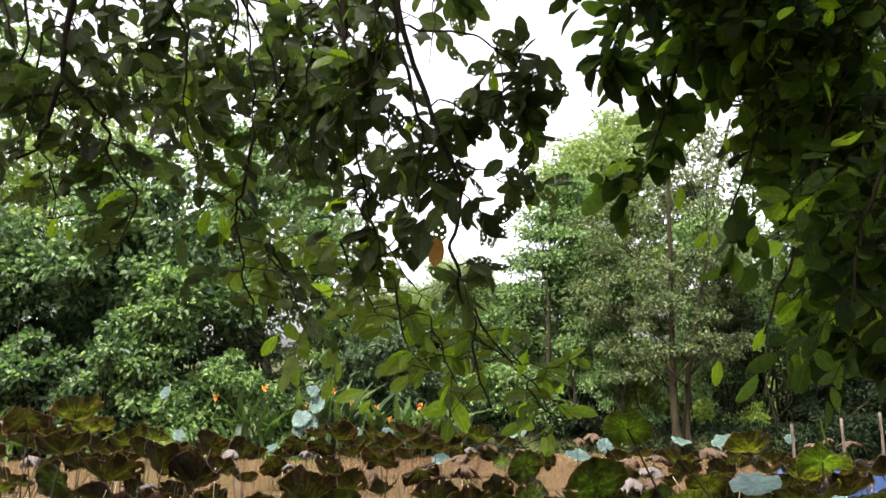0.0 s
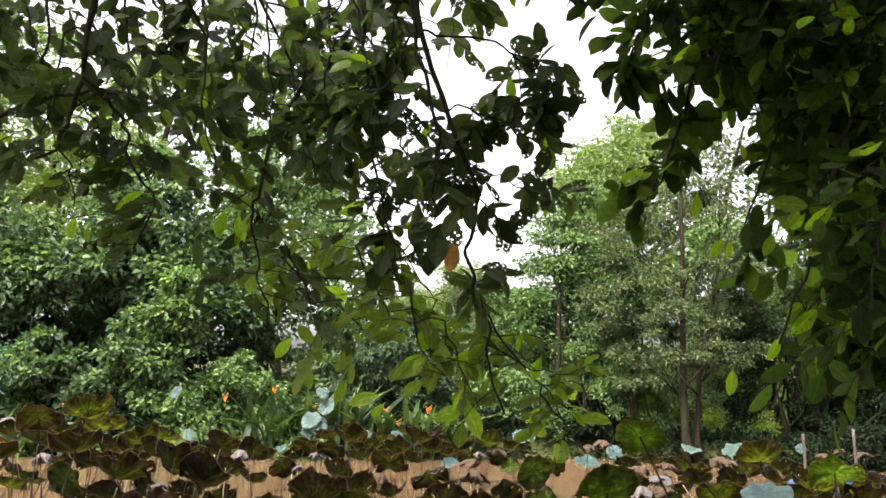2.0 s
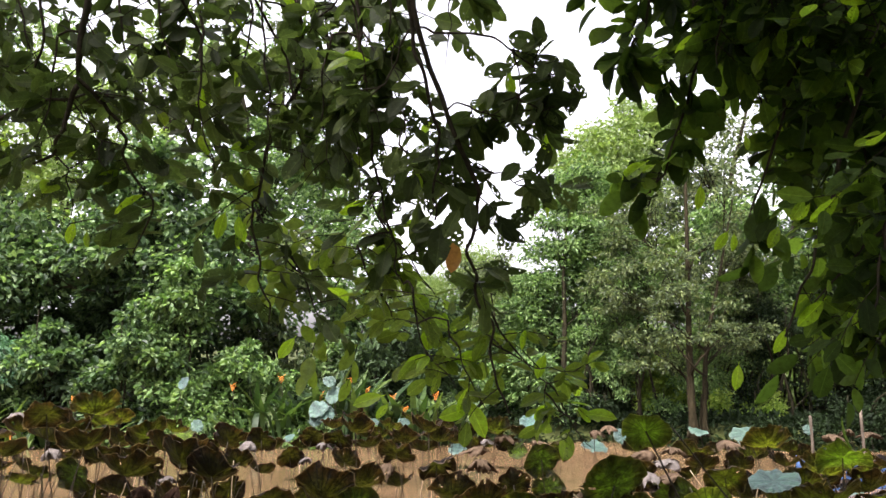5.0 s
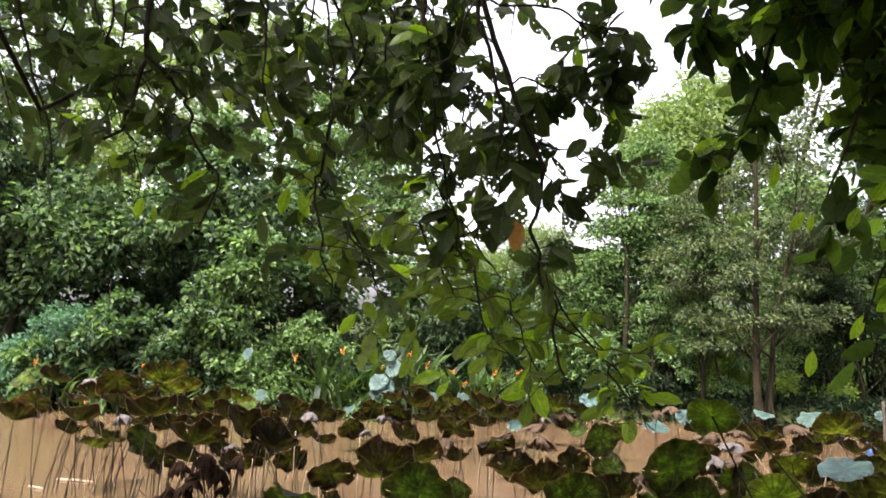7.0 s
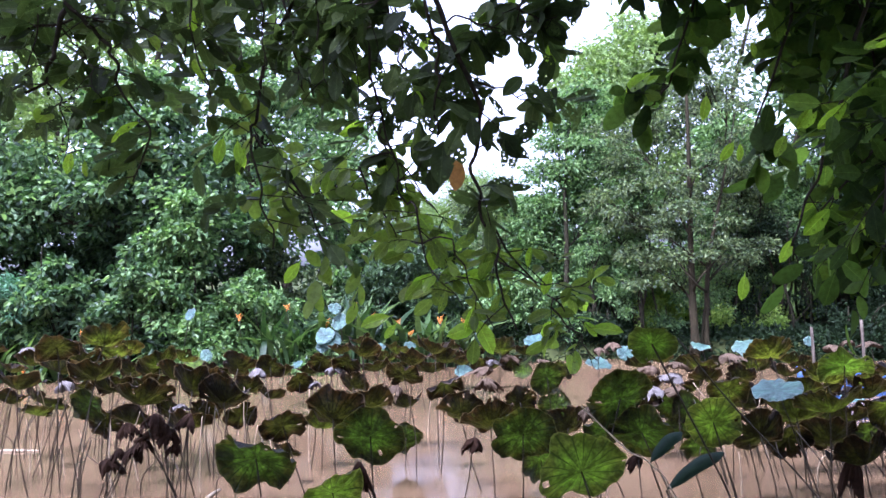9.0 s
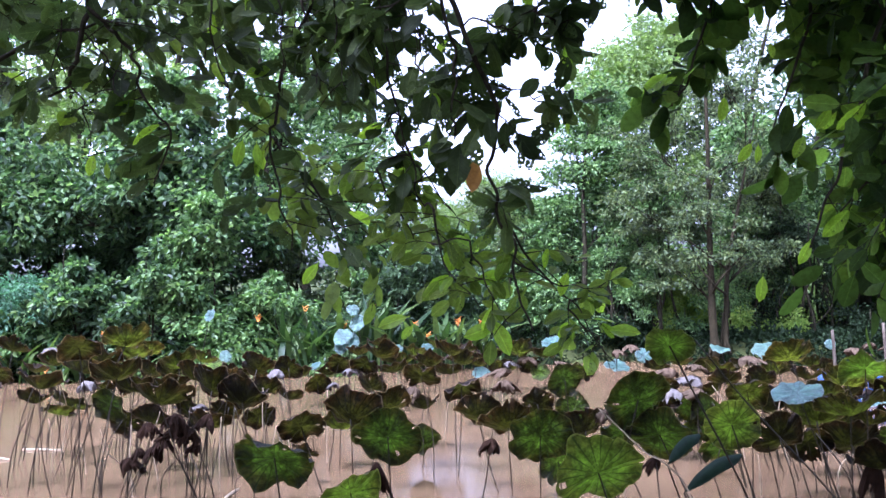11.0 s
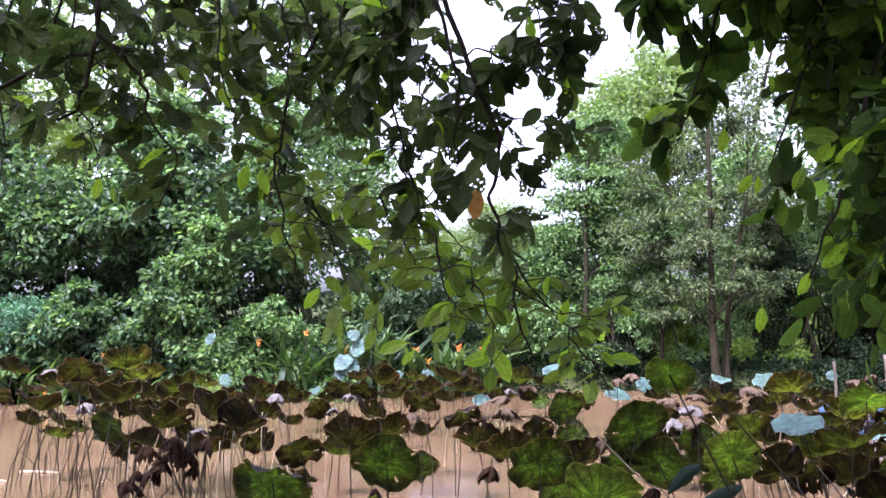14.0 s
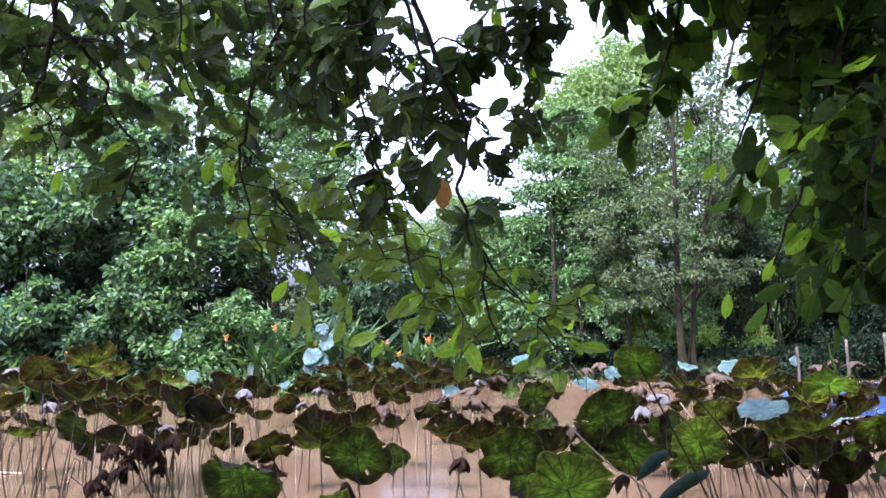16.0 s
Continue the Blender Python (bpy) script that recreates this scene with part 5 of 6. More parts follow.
# ---- posts and the blue pen ----
def post(x, y, top, r=0.023):
    s = Soup()
    g = np.random.default_rng(int(x * 100))
    tube(s, curve([(x, y, -0.5), (x + 0.01, y, top * 0.5), (x - 0.005, y, top)], 8), r, r * 0.85, 10, 0.03, g)
    tagged(new("post", s.mesh("post", post_wood)), "weathered wooden post standing in the water", "post", "posts at the pen")


post(4.64, 12.0, 0.97)
post(5.33, 12.0, 1.05)
post(5.87, 12.0, 1.13)

# ---- the trees overhead on the near bank ----
def leaf_mesh(name, length, width, rng, holes, material):
    """One leaf with a folded midrib, curved and pointed; holes: share of it that is eaten."""
    me = bpy.data.meshes.new(name)
    rows, cols = (20, 11) if holes else (8, 5)
    bend, twist = rng.uniform(-0.25, 0.35), rng.uniform(-0.3, 0.3)
    v, f = [], []
    for i in range(rows):
        q = i / (rows - 1)
        w = width * (math.sin(math.pi * q ** 1.12) ** 0.62 if 0 < q < 1 else 0.03)
        for k in range(cols):
            c = (k / (cols - 1) - 0.5) * 2
            z = abs(c) * w * 0.14 - bend * length * q * q * 0.5 + twist * c * w * q * 0.4 + 0.012 * width * math.sin(q * 28) * abs(c)
            v.append((c * w * 0.5 * (1 + 0.04 * math.sin(q * 17 + c)), q * length, z))
    for i in range(rows - 1):
        for k in range(cols - 1):
            if 0 < i < rows - 2 and rng.random() < holes:
                continue
            p = i * cols + k
            f.append((p, p + 1, p + cols + 1, p + cols))
    s0 = len(v)
    v += [(-0.0015, -0.02, 0), (0.0015, -0.02, 0), (0.0015, 0.002, 0), (-0.0015, 0.002, 0)]
    f.append((s0, s0 + 1, s0 + 2, s0 + 3))
    me.from_pydata(v, [], f)
    me.polygons.foreach_set("use_smooth", [True] * len(me.polygons))
    me.materials.append(material)
    return me


leaf_rng = np.random.default_rng(3)
NEAR_SHAPES = [leaf_mesh("leaf", 0.146, 0.074, leaf_rng, 0.0, near_leaf), leaf_mesh("leaf", 0.150, 0.078, leaf_rng, 0.07, near_leaf), leaf_mesh("leaf", 0.140, 0.066, leaf_rng, 0.0, near_leaf),
               leaf_mesh("leaf", 0.134, 0.076, leaf_rng, 0.0, near_leaf), leaf_mesh("leaf", 0.146, 0.072, leaf_rng, 0.12, near_leaf)]
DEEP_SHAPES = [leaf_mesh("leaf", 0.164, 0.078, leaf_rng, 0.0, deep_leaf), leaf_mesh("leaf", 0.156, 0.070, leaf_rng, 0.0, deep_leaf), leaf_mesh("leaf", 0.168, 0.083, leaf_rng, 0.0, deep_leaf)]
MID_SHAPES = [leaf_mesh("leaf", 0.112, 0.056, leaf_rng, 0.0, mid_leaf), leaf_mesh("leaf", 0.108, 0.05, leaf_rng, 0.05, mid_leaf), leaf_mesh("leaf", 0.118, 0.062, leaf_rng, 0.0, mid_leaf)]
BACKLIT_SHAPES = [leaf_mesh("leaf", 0.16, 0.072, leaf_rng, 0.0, backlit_leaf), leaf_mesh("leaf", 0.15, 0.07, leaf_rng, 0.02, backlit_leaf)]
YELLOW_SHAPES = [leaf_mesh("leaf", 0.15, 0.07, leaf_rng, 0.0, yellow_leaf)]


def plain_leaf(length, width, bend, twist):
    """The points and triangles of a leaf further in."""
    v, f = [], []
    for i, (q, w) in enumerate(((0.0, 0.05), (0.16, 0.62), (0.36, 0.95), (0.58, 1.0), (0.8, 0.76), (0.93, 0.42), (1.0, 0.05))):
        for c in (-1, 0, 1):
            v.append((c * w * width * 0.5, q * length, abs(c) * w * width * 0.14 - bend * length * q * q + twist * c * width * q))
        if i:
            for k in (0, 1):
                a = i * 3 - 3 + k
                f += [(a, a + 1, a + 4), (a, a + 4, a + 3)]
    return np.array(v), np.array(f)


PLAIN = [plain_leaf(0.146, 0.074, 0.10, 0.05), plain_leaf(0.140, 0.068, 0.02, -0.08), plain_leaf(0.150, 0.078, 0.16, 0.1), plain_leaf(0.134, 0.072, -0.06, 0.0)]


def place_leaf(parent, inverse, shapes, base, way, face, scale, rng, label=""):
    way = unit(np.asarray(way, dtype=float))
    side = unit(np.cross(way, face))
    up = np.cross(side, way)
    m = Matrix(((side[0], way[0], up[0], base[0]), (side[1], way[1], up[1], base[1]), (side[2], way[2], up[2], base[2]), (0, 0, 0, 1)))
    ob = new("leaf", shapes[rng.integers(len(shapes))])
    ob.parent = parent
    ob.matrix_basis = inverse @ m @ Matrix.Scale(scale, 4)
    if label:
        tagged(ob, label)
    return ob


def big_tree(x, y, fork, label, seed, mat):
    """The near tree: a trunk behind the walker and a roof of leaves over the bank."""
    rng = np.random.default_rng(seed)
    base = np.array(g0(x, y))
    t = thing("overhanging_tree", base, label, "tree")
    wood = Soup()
    line = curve([base - [0, 0, 0.3], base + [0.1, 0.1, 1.6], base + [0.15, 0.3, 3.0], fork], 18)
    tube(wood, line, 0.24, 0.12, 12, 0.03, rng)
    roof = Soup()
    n = 760
    sx = 1 if x > 0 else -1
    at = np.stack([sx * rng.uniform(-0.6, 7.5, n), rng.uniform(-6, 4.3, n), np.zeros(n)], -1)
    at[:, 2] = np.maximum(4.3, 2.7 + 0.56 * np.maximum(at[:, 1], 0)) + rng.random(n) * 1.6
    for p in at[::12]:
        i = rng.integers(12, 18)
        tube(wood, curve([line[i], (line[i] + p) / 2 + [0, 0, 0.4], p], 8), 0.05, 0.01, 6)
    crown_leaves(roof, rng, at, np.full(n, 0.55), 34, 0.17, 0.5, 0.48)
    part("trunk", wood.mesh("trunk", bark), t)
    part("canopy", roof.mesh("canopy", mat, False), t, kind="stuff")
    t["fork"] = list(fork)
    return t


left_tree = big_tree(-2.6, -2.2, (-1.9, -0.2, 4.7), "broad tree whose leafy branches hang over the bank", 51, near_leaf_joined)
right_tree = big_tree(3.0, -1.6, (2.6, 0.4, 4.7), "dense dark tree hanging low over the bank", 52, deep_leaf_joined)
boughs = []
bough_rng = np.random.default_rng(77)


def bough(owner, points, r, count, reach, bare, young=0.03, hangs=True):
    """A hanging branch of a near tree with side twigs and leaves. bare: the share of it, from the top, without leaves.
    young: the share in the backlit colour.
    """
    rng = bough_rng
    pts = np.array(points)
    fork = np.array(list(owner["fork"]))
    line = curve(pts, 8 * len(pts))
    crook = curve(rng.normal(size=(3 * len(pts), 3)) * 0.012, len(line))
    line = line + crook * np.linspace(0.3, 1, len(line))[:, None]
    wood = Soup()
    near = [l for _, o, l in boughs if o is owner]
    if hangs:                                              # grows from the fork of the trunk
        lead = curve([fork, (fork + pts[0]) / 2 + [0, 0, 0.5], pts[0]], 10)
        tube(wood, lead, r * 2.2, r * 1.05, 7)
    else:                                                  # grows from the nearest bough
        all_pts = np.concatenate(near)
        p = all_pts[np.argmin(np.linalg.norm(all_pts - line[0], axis=1))]
        tube(wood, curve([p, (p + line[0]) / 2 + [0, 0, 0.02], line[0]], 6), r * 1.1, r, 6)
    tube(wood, line, r * 1.15, r * 0.4, 7, 0.04, rng)
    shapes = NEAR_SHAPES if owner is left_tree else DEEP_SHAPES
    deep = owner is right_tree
    # lower boughs take the MID leaves, whose colour holds the light
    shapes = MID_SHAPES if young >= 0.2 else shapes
    young = min(young, 0.12)
    count = int(count * (0.62 if deep else 0.66))
    grow = []
    n_twig = max(4, -(-count // 7))
    for k in range(n_twig):
        u = bare + (1 - bare) * (k + rng.random()) / n_twig
        i = min(int(u * (len(line) - 1)), len(line) - 2)
        along = unit(line[i + 1] - line[i])
        a = rng.uniform(0, 2 * math.pi)
        out_way = unit(np.array([math.cos(a), 0.45 + 0.42 * math.sin(a), 0.1 + rng.normal() * 0.4]) + 0.3 * along)
        L = reach * rng.uniform(0.45, 1.15)
        end = line[i] + out_way * L + np.array([0, 0, -0.2 * L])
        tw = curve([line[i], line[i] + out_way * L * 0.5, end], 9)
        tube(wood, tw, 0.0032, 0.0013, 5)
        for m in range(7):
            j = 2 + m
            grow.append((tw[min(j, 8)], unit(tw[min(j, 8)] - tw[min(j, 8) - 1]), m))
    b = part("bough", wood.mesh("bough", twig_bark), owner)
    inv = Matrix()                                        # the bough's own space is the world's
    many = Soup() if pts[0][1] >= 4.2 else None           # further in, the leaves are past counting
    for p, along, m in grow[:count]:
        side = np.cross(along, [0, 0, 1.0]) * (1 if m % 2 else -1)
        way = unit(0.45 * along + 0.8 * side + np.array([0, 0, -0.1 - 0.55 * rng.random()]) + 0.45 * rng.normal(size=3))
        face = unit(np.array([0, -0.6, 0.55]) + 0.6 * rng.normal(size=3))
        pick = rng.random()
        use = BACKLIT_SHAPES if pick < young * (2 if deep else 1) else shapes
        scale = rng.uniform(0.62, 1.12)
        if many is None:
            place_leaf(b, inv, use, p, way, face, scale, rng)
            continue
        side = unit(np.cross(way, face))
        v, f = PLAIN[rng.integers(len(PLAIN))]
        many.put(np.asarray(p) + scale * (1.25 if deep else 1.0) * (v @ np.stack([side, way, np.cross(side, way)])), f)
    if many is not None:
        part("leaves", many.mesh("leaves", deep_leaf_joined if deep else mid_leaf_joined if shapes is MID_SHAPES else near_leaf_joined), b, kind="stuff")
    boughs.append((b, owner, line))
    return b


bough(left_tree, [(-0.18, 3.30, 3.68), (-0.14, 3.35, 3.32), (-0.03, 3.40, 3.00), (0.07, 3.45, 2.71), (0.10, 3.50, 2.60), (0.05, 3.55, 2.42), (0.09, 3.60, 2.24), (0.14, 3.65, 1.96), (0.21, 3.70, 1.74)], 0.011, 66, 0.26, 0.3)
bough(left_tree, [(-0.22, 3.35, 3.66), (-0.16, 3.38, 3.28), (-0.08, 3.40, 2.96), (-0.07, 3.42, 2.73), (-0.09, 3.45, 2.56)], 0.009, 56, 0.22, 0.35)
bough(left_tree, [(-0.47, 3.80, 3.91), (-0.44, 3.80, 3.46), (-0.42, 3.80, 3.14), (-0.38, 3.80, 2.90), (-0.32, 3.80, 2.56), (-0.23, 3.80, 2.30)], 0.009, 144, 0.34, 0.2)
bough(left_tree, [(-1.61, 3.60, 3.83), (-1.65, 3.60, 3.40), (-1.67, 3.60, 3.15), (-1.72, 3.60, 2.96), (-1.81, 3.60, 2.86)], 0.015, 64, 0.35, 0.2)
bough(left_tree, [(-1.65, 3.60, 3.22), (-1.56, 3.62, 3.12), (-1.48, 3.64, 3.01), (-1.45, 3.66, 2.84), (-1.34, 3.68, 2.68), (-1.43, 3.70, 2.46)], 0.009, 108, 0.32, 0.1, hangs=False)
bough(left_tree, [(-0.84, 4.00, 4.02), (-0.76, 4.02, 3.38), (-0.90, 4.03, 3.10), (-0.96, 4.05, 2.80), (-1.02, 4.07, 2.67), (-0.96, 4.08, 2.39), (-0.90, 4.10, 2.15)], 0.01, 163, 0.40, 0.1)
bough(left_tree, [(-2.21, 3.70, 3.00), (-1.81, 3.65, 3.15), (-1.50, 3.60, 3.15)], 0.01, 56, 0.46, 0.1)
bough(left_tree, [(-0.08, 3.45, 3.33), (0.15, 3.46, 3.31), (0.24, 3.48, 3.24), (0.27, 3.49, 3.10), (0.25, 3.50, 2.98)], 0.005, 50, 0.3, 0.4, hangs=False)
bough(left_tree, [(0.25, 3.50, 3.25), (0.37, 3.50, 3.16), (0.42, 3.50, 3.12)], 0.004, 40, 0.17, 0.1, hangs=False)
bough(left_tree, [(0.26, 3.50, 3.06), (0.34, 3.50, 3.00), (0.39, 3.50, 2.99)], 0.004, 34, 0.18, 0.1, hangs=False)
bough(left_tree, [(0.04, 3.45, 3.02), (0.13, 3.48, 2.99), (0.22, 3.50, 2.95)], 0.004, 50, 0.2, 0.1, hangs=False)
bough(left_tree, [(0.07, 3.70, 2.29), (0.22, 3.83, 2.05), (0.42, 3.97, 1.82), (0.59, 4.10, 1.56)], 0.005, 50, 0.34, 0.1, 0.3, hangs=False)
bough(left_tree, [(-0.20, 3.70, 2.29), (-0.15, 3.75, 2.05), (-0.03, 3.80, 1.86)], 0.005, 60, 0.36, 0.0, 0.25, hangs=False)
bough(left_tree, [(-1.47, 4.30, 4.19), (-1.37, 4.30, 3.81), (-1.36, 4.30, 3.50), (-1.41, 4.30, 3.19)], 0.009, 171, 0.45, 0.0)
bough(left_tree, [(-0.72, 4.50, 4.42), (-0.74, 4.50, 3.95), (-0.70, 4.50, 3.43), (-0.67, 4.50, 2.98)], 0.009, 211, 0.45, 0.0)
bough(left_tree, [(-2.34, 4.30, 4.21), (-2.22, 4.30, 3.76), (-2.26, 4.30, 3.42), (-2.18, 4.30, 3.08)], 0.009, 105, 0.45, 0.0)
bough(left_tree, [(-1.04, 4.30, 2.71), (-0.92, 4.30, 2.50), (-0.65, 4.30, 2.29), (-0.42, 4.30, 2.06)], 0.006, 84, 0.42, 0.0, 0.2, hangs=False)
bough(left_tree, [(-2.60, 3.90, 3.89), (-2.42, 3.90, 3.37), (-2.27, 3.90, 2.79)], 0.009, 144, 0.42, 0.0)
bough(left_tree, [(-0.46, 3.80, 2.48), (-0.36, 3.85, 2.26), (-0.21, 3.90, 2.06)], 0.005, 80, 0.34, 0.0, 0.25, hangs=False)
bough(left_tree, [(0.14, 3.70, 2.05), (0.34, 3.80, 1.95), (0.55, 3.90, 1.93)], 0.004, 60, 0.3, 0.0, 0.25, hangs=False)
bough(left_tree, [(-0.05, 3.70, 2.15), (0.04, 3.75, 1.91), (0.16, 3.80, 1.71)], 0.004, 42, 0.32, 0.0, 0.25, hangs=False)
bough(left_tree, [(-0.86, 4.20, 2.54), (-0.74, 4.20, 2.29), (-0.63, 4.20, 2.06)], 0.005, 70, 0.38, 0.0, 0.25, hangs=False)
bough(left_tree, [(0.37, 3.90, 1.83), (0.50, 4.00, 1.69), (0.59, 4.10, 1.53)], 0.004, 26, 0.26, 0.0, 0.25, hangs=False)
bough(left_tree, [(-0.37, 3.90, 2.63), (-0.21, 3.90, 2.42), (-0.06, 3.90, 2.21)], 0.004, 60, 0.3, 0.0, 0.2, hangs=False)
bough(left_tree, [(-1.76, 3.60, 2.91), (-1.67, 3.60, 2.77), (-1.68, 3.60, 2.54)], 0.004, 22, 0.2, 0.3, hangs=False)
bough(left_tree, [(-1.66, 3.60, 3.09), (-1.57, 3.60, 2.97), (-1.52, 3.60, 2.81)], 0.004, 16, 0.2, 0.3, hangs=False)
bough(left_tree, [(-1.75, 3.60, 3.41), (-1.78, 3.60, 3.17), (-1.84, 3.60, 2.89)], 0.005, 18, 0.2, 0.3, hangs=False)
bough(left_tree, [(-0.87, 3.70, 3.59), (-0.83, 3.70, 3.19), (-0.84, 3.70, 2.90)], 0.005, 28, 0.22, 0.2, hangs=False)
bough(left_tree, [(-0.57, 3.80, 3.46), (-0.62, 3.80, 3.14), (-0.56, 3.80, 2.82)], 0.005, 28, 0.22, 0.2, hangs=False)
bough(left_tree, [(-0.20, 3.50, 3.36), (-0.30, 3.53, 3.15), (-0.43, 3.57, 3.06), (-0.41, 3.60, 2.70)], 0.004, 24, 0.2, 0.3, hangs=False)
bough(left_tree, [(0.03, 3.50, 2.79), (0.20, 3.55, 2.74), (0.35, 3.60, 2.68)], 0.004, 43, 0.2, 0.3, hangs=False)
bough(left_tree, [(-2.66, 4.40, 4.34), (-2.56, 4.40, 3.75), (-2.59, 4.40, 3.30)], 0.009, 130, 0.45, 0.0)
bough(left_tree, [(-2.95, 4.20, 4.17), (-2.88, 4.20, 3.67), (-2.72, 4.20, 3.12)], 0.009, 140, 0.45, 0.0)
bough(left_tree, [(-1.83, 4.40, 4.32), (-1.84, 4.40, 3.80), (-1.70, 4.40, 3.41)], 0.009, 120, 0.5, 0.0)
bough(left_tree, [(-1.07, 4.00, 4.08), (-1.02, 4.05, 3.69), (-1.08, 4.10, 3.36)], 0.008, 96, 0.36, 0.0)
bough(left_tree, [(-0.38, 3.90, 4.01), (-0.31, 3.90, 3.61), (-0.35, 3.90, 3.33), (-0.21, 3.90, 3.03)], 0.006, 70, 0.3, 0.0)
bough(right_tree, [(0.64, 4.00, 4.10), (0.58, 4.00, 3.94), (0.50, 4.00, 3.82)], 0.008, 70, 0.2, 0.1)
bough(right_tree, [(1.54, 4.30, 4.19), (1.31, 4.30, 3.69), (1.15, 4.30, 3.27), (1.05, 4.30, 2.94), (0.95, 4.30, 2.77)], 0.01, 180, 0.23, 0.0)
bough(right_tree, [(1.02, 4.20, 4.14), (0.97, 4.20, 3.78), (0.88, 4.20, 3.54), (0.84, 4.20, 3.44)], 0.009, 130, 0.17, 0.0)
bough(right_tree, [(1.94, 4.20, 4.06), (1.70, 4.20, 3.46), (1.53, 4.20, 3.00), (1.40, 4.20, 2.60)], 0.011, 120, 0.36, 0.0)
bough(right_tree, [(2.29, 4.00, 3.80), (1.94, 4.00, 3.33), (1.75, 4.00, 2.83), (1.62, 4.00, 2.44), (1.47, 4.00, 2.07)], 0.012, 90, 0.36, 0.0)
bough(right_tree, [(2.45, 4.00, 3.10), (2.10, 4.00, 2.75), (1.85, 4.00, 2.46), (1.60, 4.00, 2.23)], 0.01, 88, 0.38, 0.0)
bough(right_tree, [(2.31, 3.70, 3.52), (2.02, 3.70, 3.01), (1.88, 3.70, 2.69), (1.78, 3.70, 2.40), (1.72, 3.70, 2.13)], 0.012, 203, 0.44, 0.0)
bough(right_tree, [(1.49, 4.60, 4.28), (1.58, 4.60, 3.68), (1.62, 4.60, 3.29)], 0.009, 262, 0.40, 0.0)
bough(right_tree, [(2.34, 4.60, 4.33), (2.35, 4.60, 3.60), (2.37, 4.60, 2.96)], 0.01, 290, 0.5, 0.0)
bough(right_tree, [(1.82, 4.40, 4.23), (1.94, 4.40, 3.66), (2.02, 4.40, 3.23)], 0.009, 240, 0.46, 0.0)
bough(right_tree, [(1.24, 4.50, 4.30), (1.26, 4.50, 3.91), (1.30, 4.50, 3.55)], 0.009, 230, 0.4, 0.0)
bough(right_tree, [(2.48, 4.30, 3.43), (2.23, 4.30, 3.13), (2.03, 4.30, 2.67)], 0.009, 180, 0.46, 0.0)
bough(right_tree, [(2.40, 4.30, 2.38), (2.05, 4.30, 2.16), (1.77, 4.30, 2.16)], 0.007, 49, 0.42, 0.0)
bough(right_tree, [(1.42, 3.90, 4.26), (1.66, 3.90, 3.80), (1.85, 3.90, 3.46)], 0.009, 270, 0.42, 0.1)
bough(right_tree, [(2.28, 3.80, 3.98), (2.04, 3.80, 3.63), (1.82, 3.80, 3.36)], 0.009, 270, 0.42, 0.1)
bough(right_tree, [(1.18, 4.00, 4.33), (1.30, 4.00, 3.91), (1.50, 4.00, 3.62)], 0.009, 230, 0.4, 0.1)
bough(left_tree, [(-0.38, 3.90, 4.25), (-0.49, 3.90, 3.84), (-0.70, 3.90, 3.51)], 0.008, 140, 0.36, 0.1)
bough(right_tree, [(1.31, 4.10, 4.14), (1.32, 4.10, 3.78), (1.25, 4.10, 3.40)], 0.009, 180, 0.3, 0.05)
bough(right_tree, [(2.11, 3.70, 2.64), (1.97, 3.70, 2.40), (1.86, 3.70, 2.13)], 0.009, 142, 0.4, 0.0)
bough(right_tree, [(2.05, 4.80, 4.45), (2.14, 4.80, 3.82), (2.22, 4.80, 3.14)], 0.009, 150, 0.5, 0.0)
bough(right_tree, [(2.38, 4.10, 2.90), (2.09, 4.10, 2.58), (1.89, 4.10, 2.31)], 0.008, 90, 0.36, 0.0)
bough(left_tree, [(-0.23, 3.80, 3.98), (-0.21, 3.80, 3.68), (-0.23, 3.80, 3.43)], 0.006, 70, 0.28, 0)
bough(left_tree, [(-0.01, 3.60, 3.84), (-0.00, 3.60, 3.61), (-0.03, 3.60, 3.37)], 0.005, 34, 0.22, 0)
bough(left_tree, [(-0.41, 3.75, 3.44), (-0.33, 3.75, 3.25), (-0.23, 3.75, 2.99)], 0.004, 44, 0.24, 0, hangs=False)
bough(left_tree, [(-0.82, 3.95, 3.42), (-0.76, 3.95, 3.13), (-0.70, 3.95, 2.86)], 0.006, 90, 0.32, 0)
bough(left_tree, [(-1.22, 3.90, 3.52), (-1.21, 3.90, 3.18), (-1.14, 3.90, 2.85)], 0.006, 80, 0.32, 0)
bough(left_tree, [(-0.24, 3.60, 2.90), (-0.14, 3.60, 2.75), (-0.09, 3.60, 2.57)], 0.004, 30, 0.2, 0, hangs=False)
bough(left_tree, [(-1.66, 4.30, 4.20), (-1.58, 4.30, 3.75), (-1.50, 4.30, 3.37)], 0.007, 130, 0.42, 0)
bough(left_tree, [(-0.98, 4.40, 4.30), (-0.90, 4.40, 3.78), (-0.87, 4.40, 3.43)], 0.007, 150, 0.42, 0)
bough(left_tree, [(-0.45, 4.40, 4.29), (-0.50, 4.40, 3.83), (-0.44, 4.40, 3.51)], 0.006, 120, 0.36, 0)
bough(right_tree, [(0.42, 4.00, 4.08), (0.37, 4.00, 3.86), (0.33, 4.00, 3.74)], 0.006, 26, 0.2, 0)
bough(right_tree, [(2.16, 4.60, 3.44), (2.16, 4.60, 3.03), (2.16, 4.60, 2.66)], 0.008, 90, 0.46, 0)
bough(right_tree, [(2.29, 4.50, 2.58), (2.21, 4.50, 2.28), (2.15, 4.50, 1.93)], 0.008, 120, 0.4, 0)
bough(right_tree, [(1.91, 4.70, 3.78), (1.91, 4.70, 3.38), (1.92, 4.70, 3.02)], 0.008, 80, 0.4, 0)
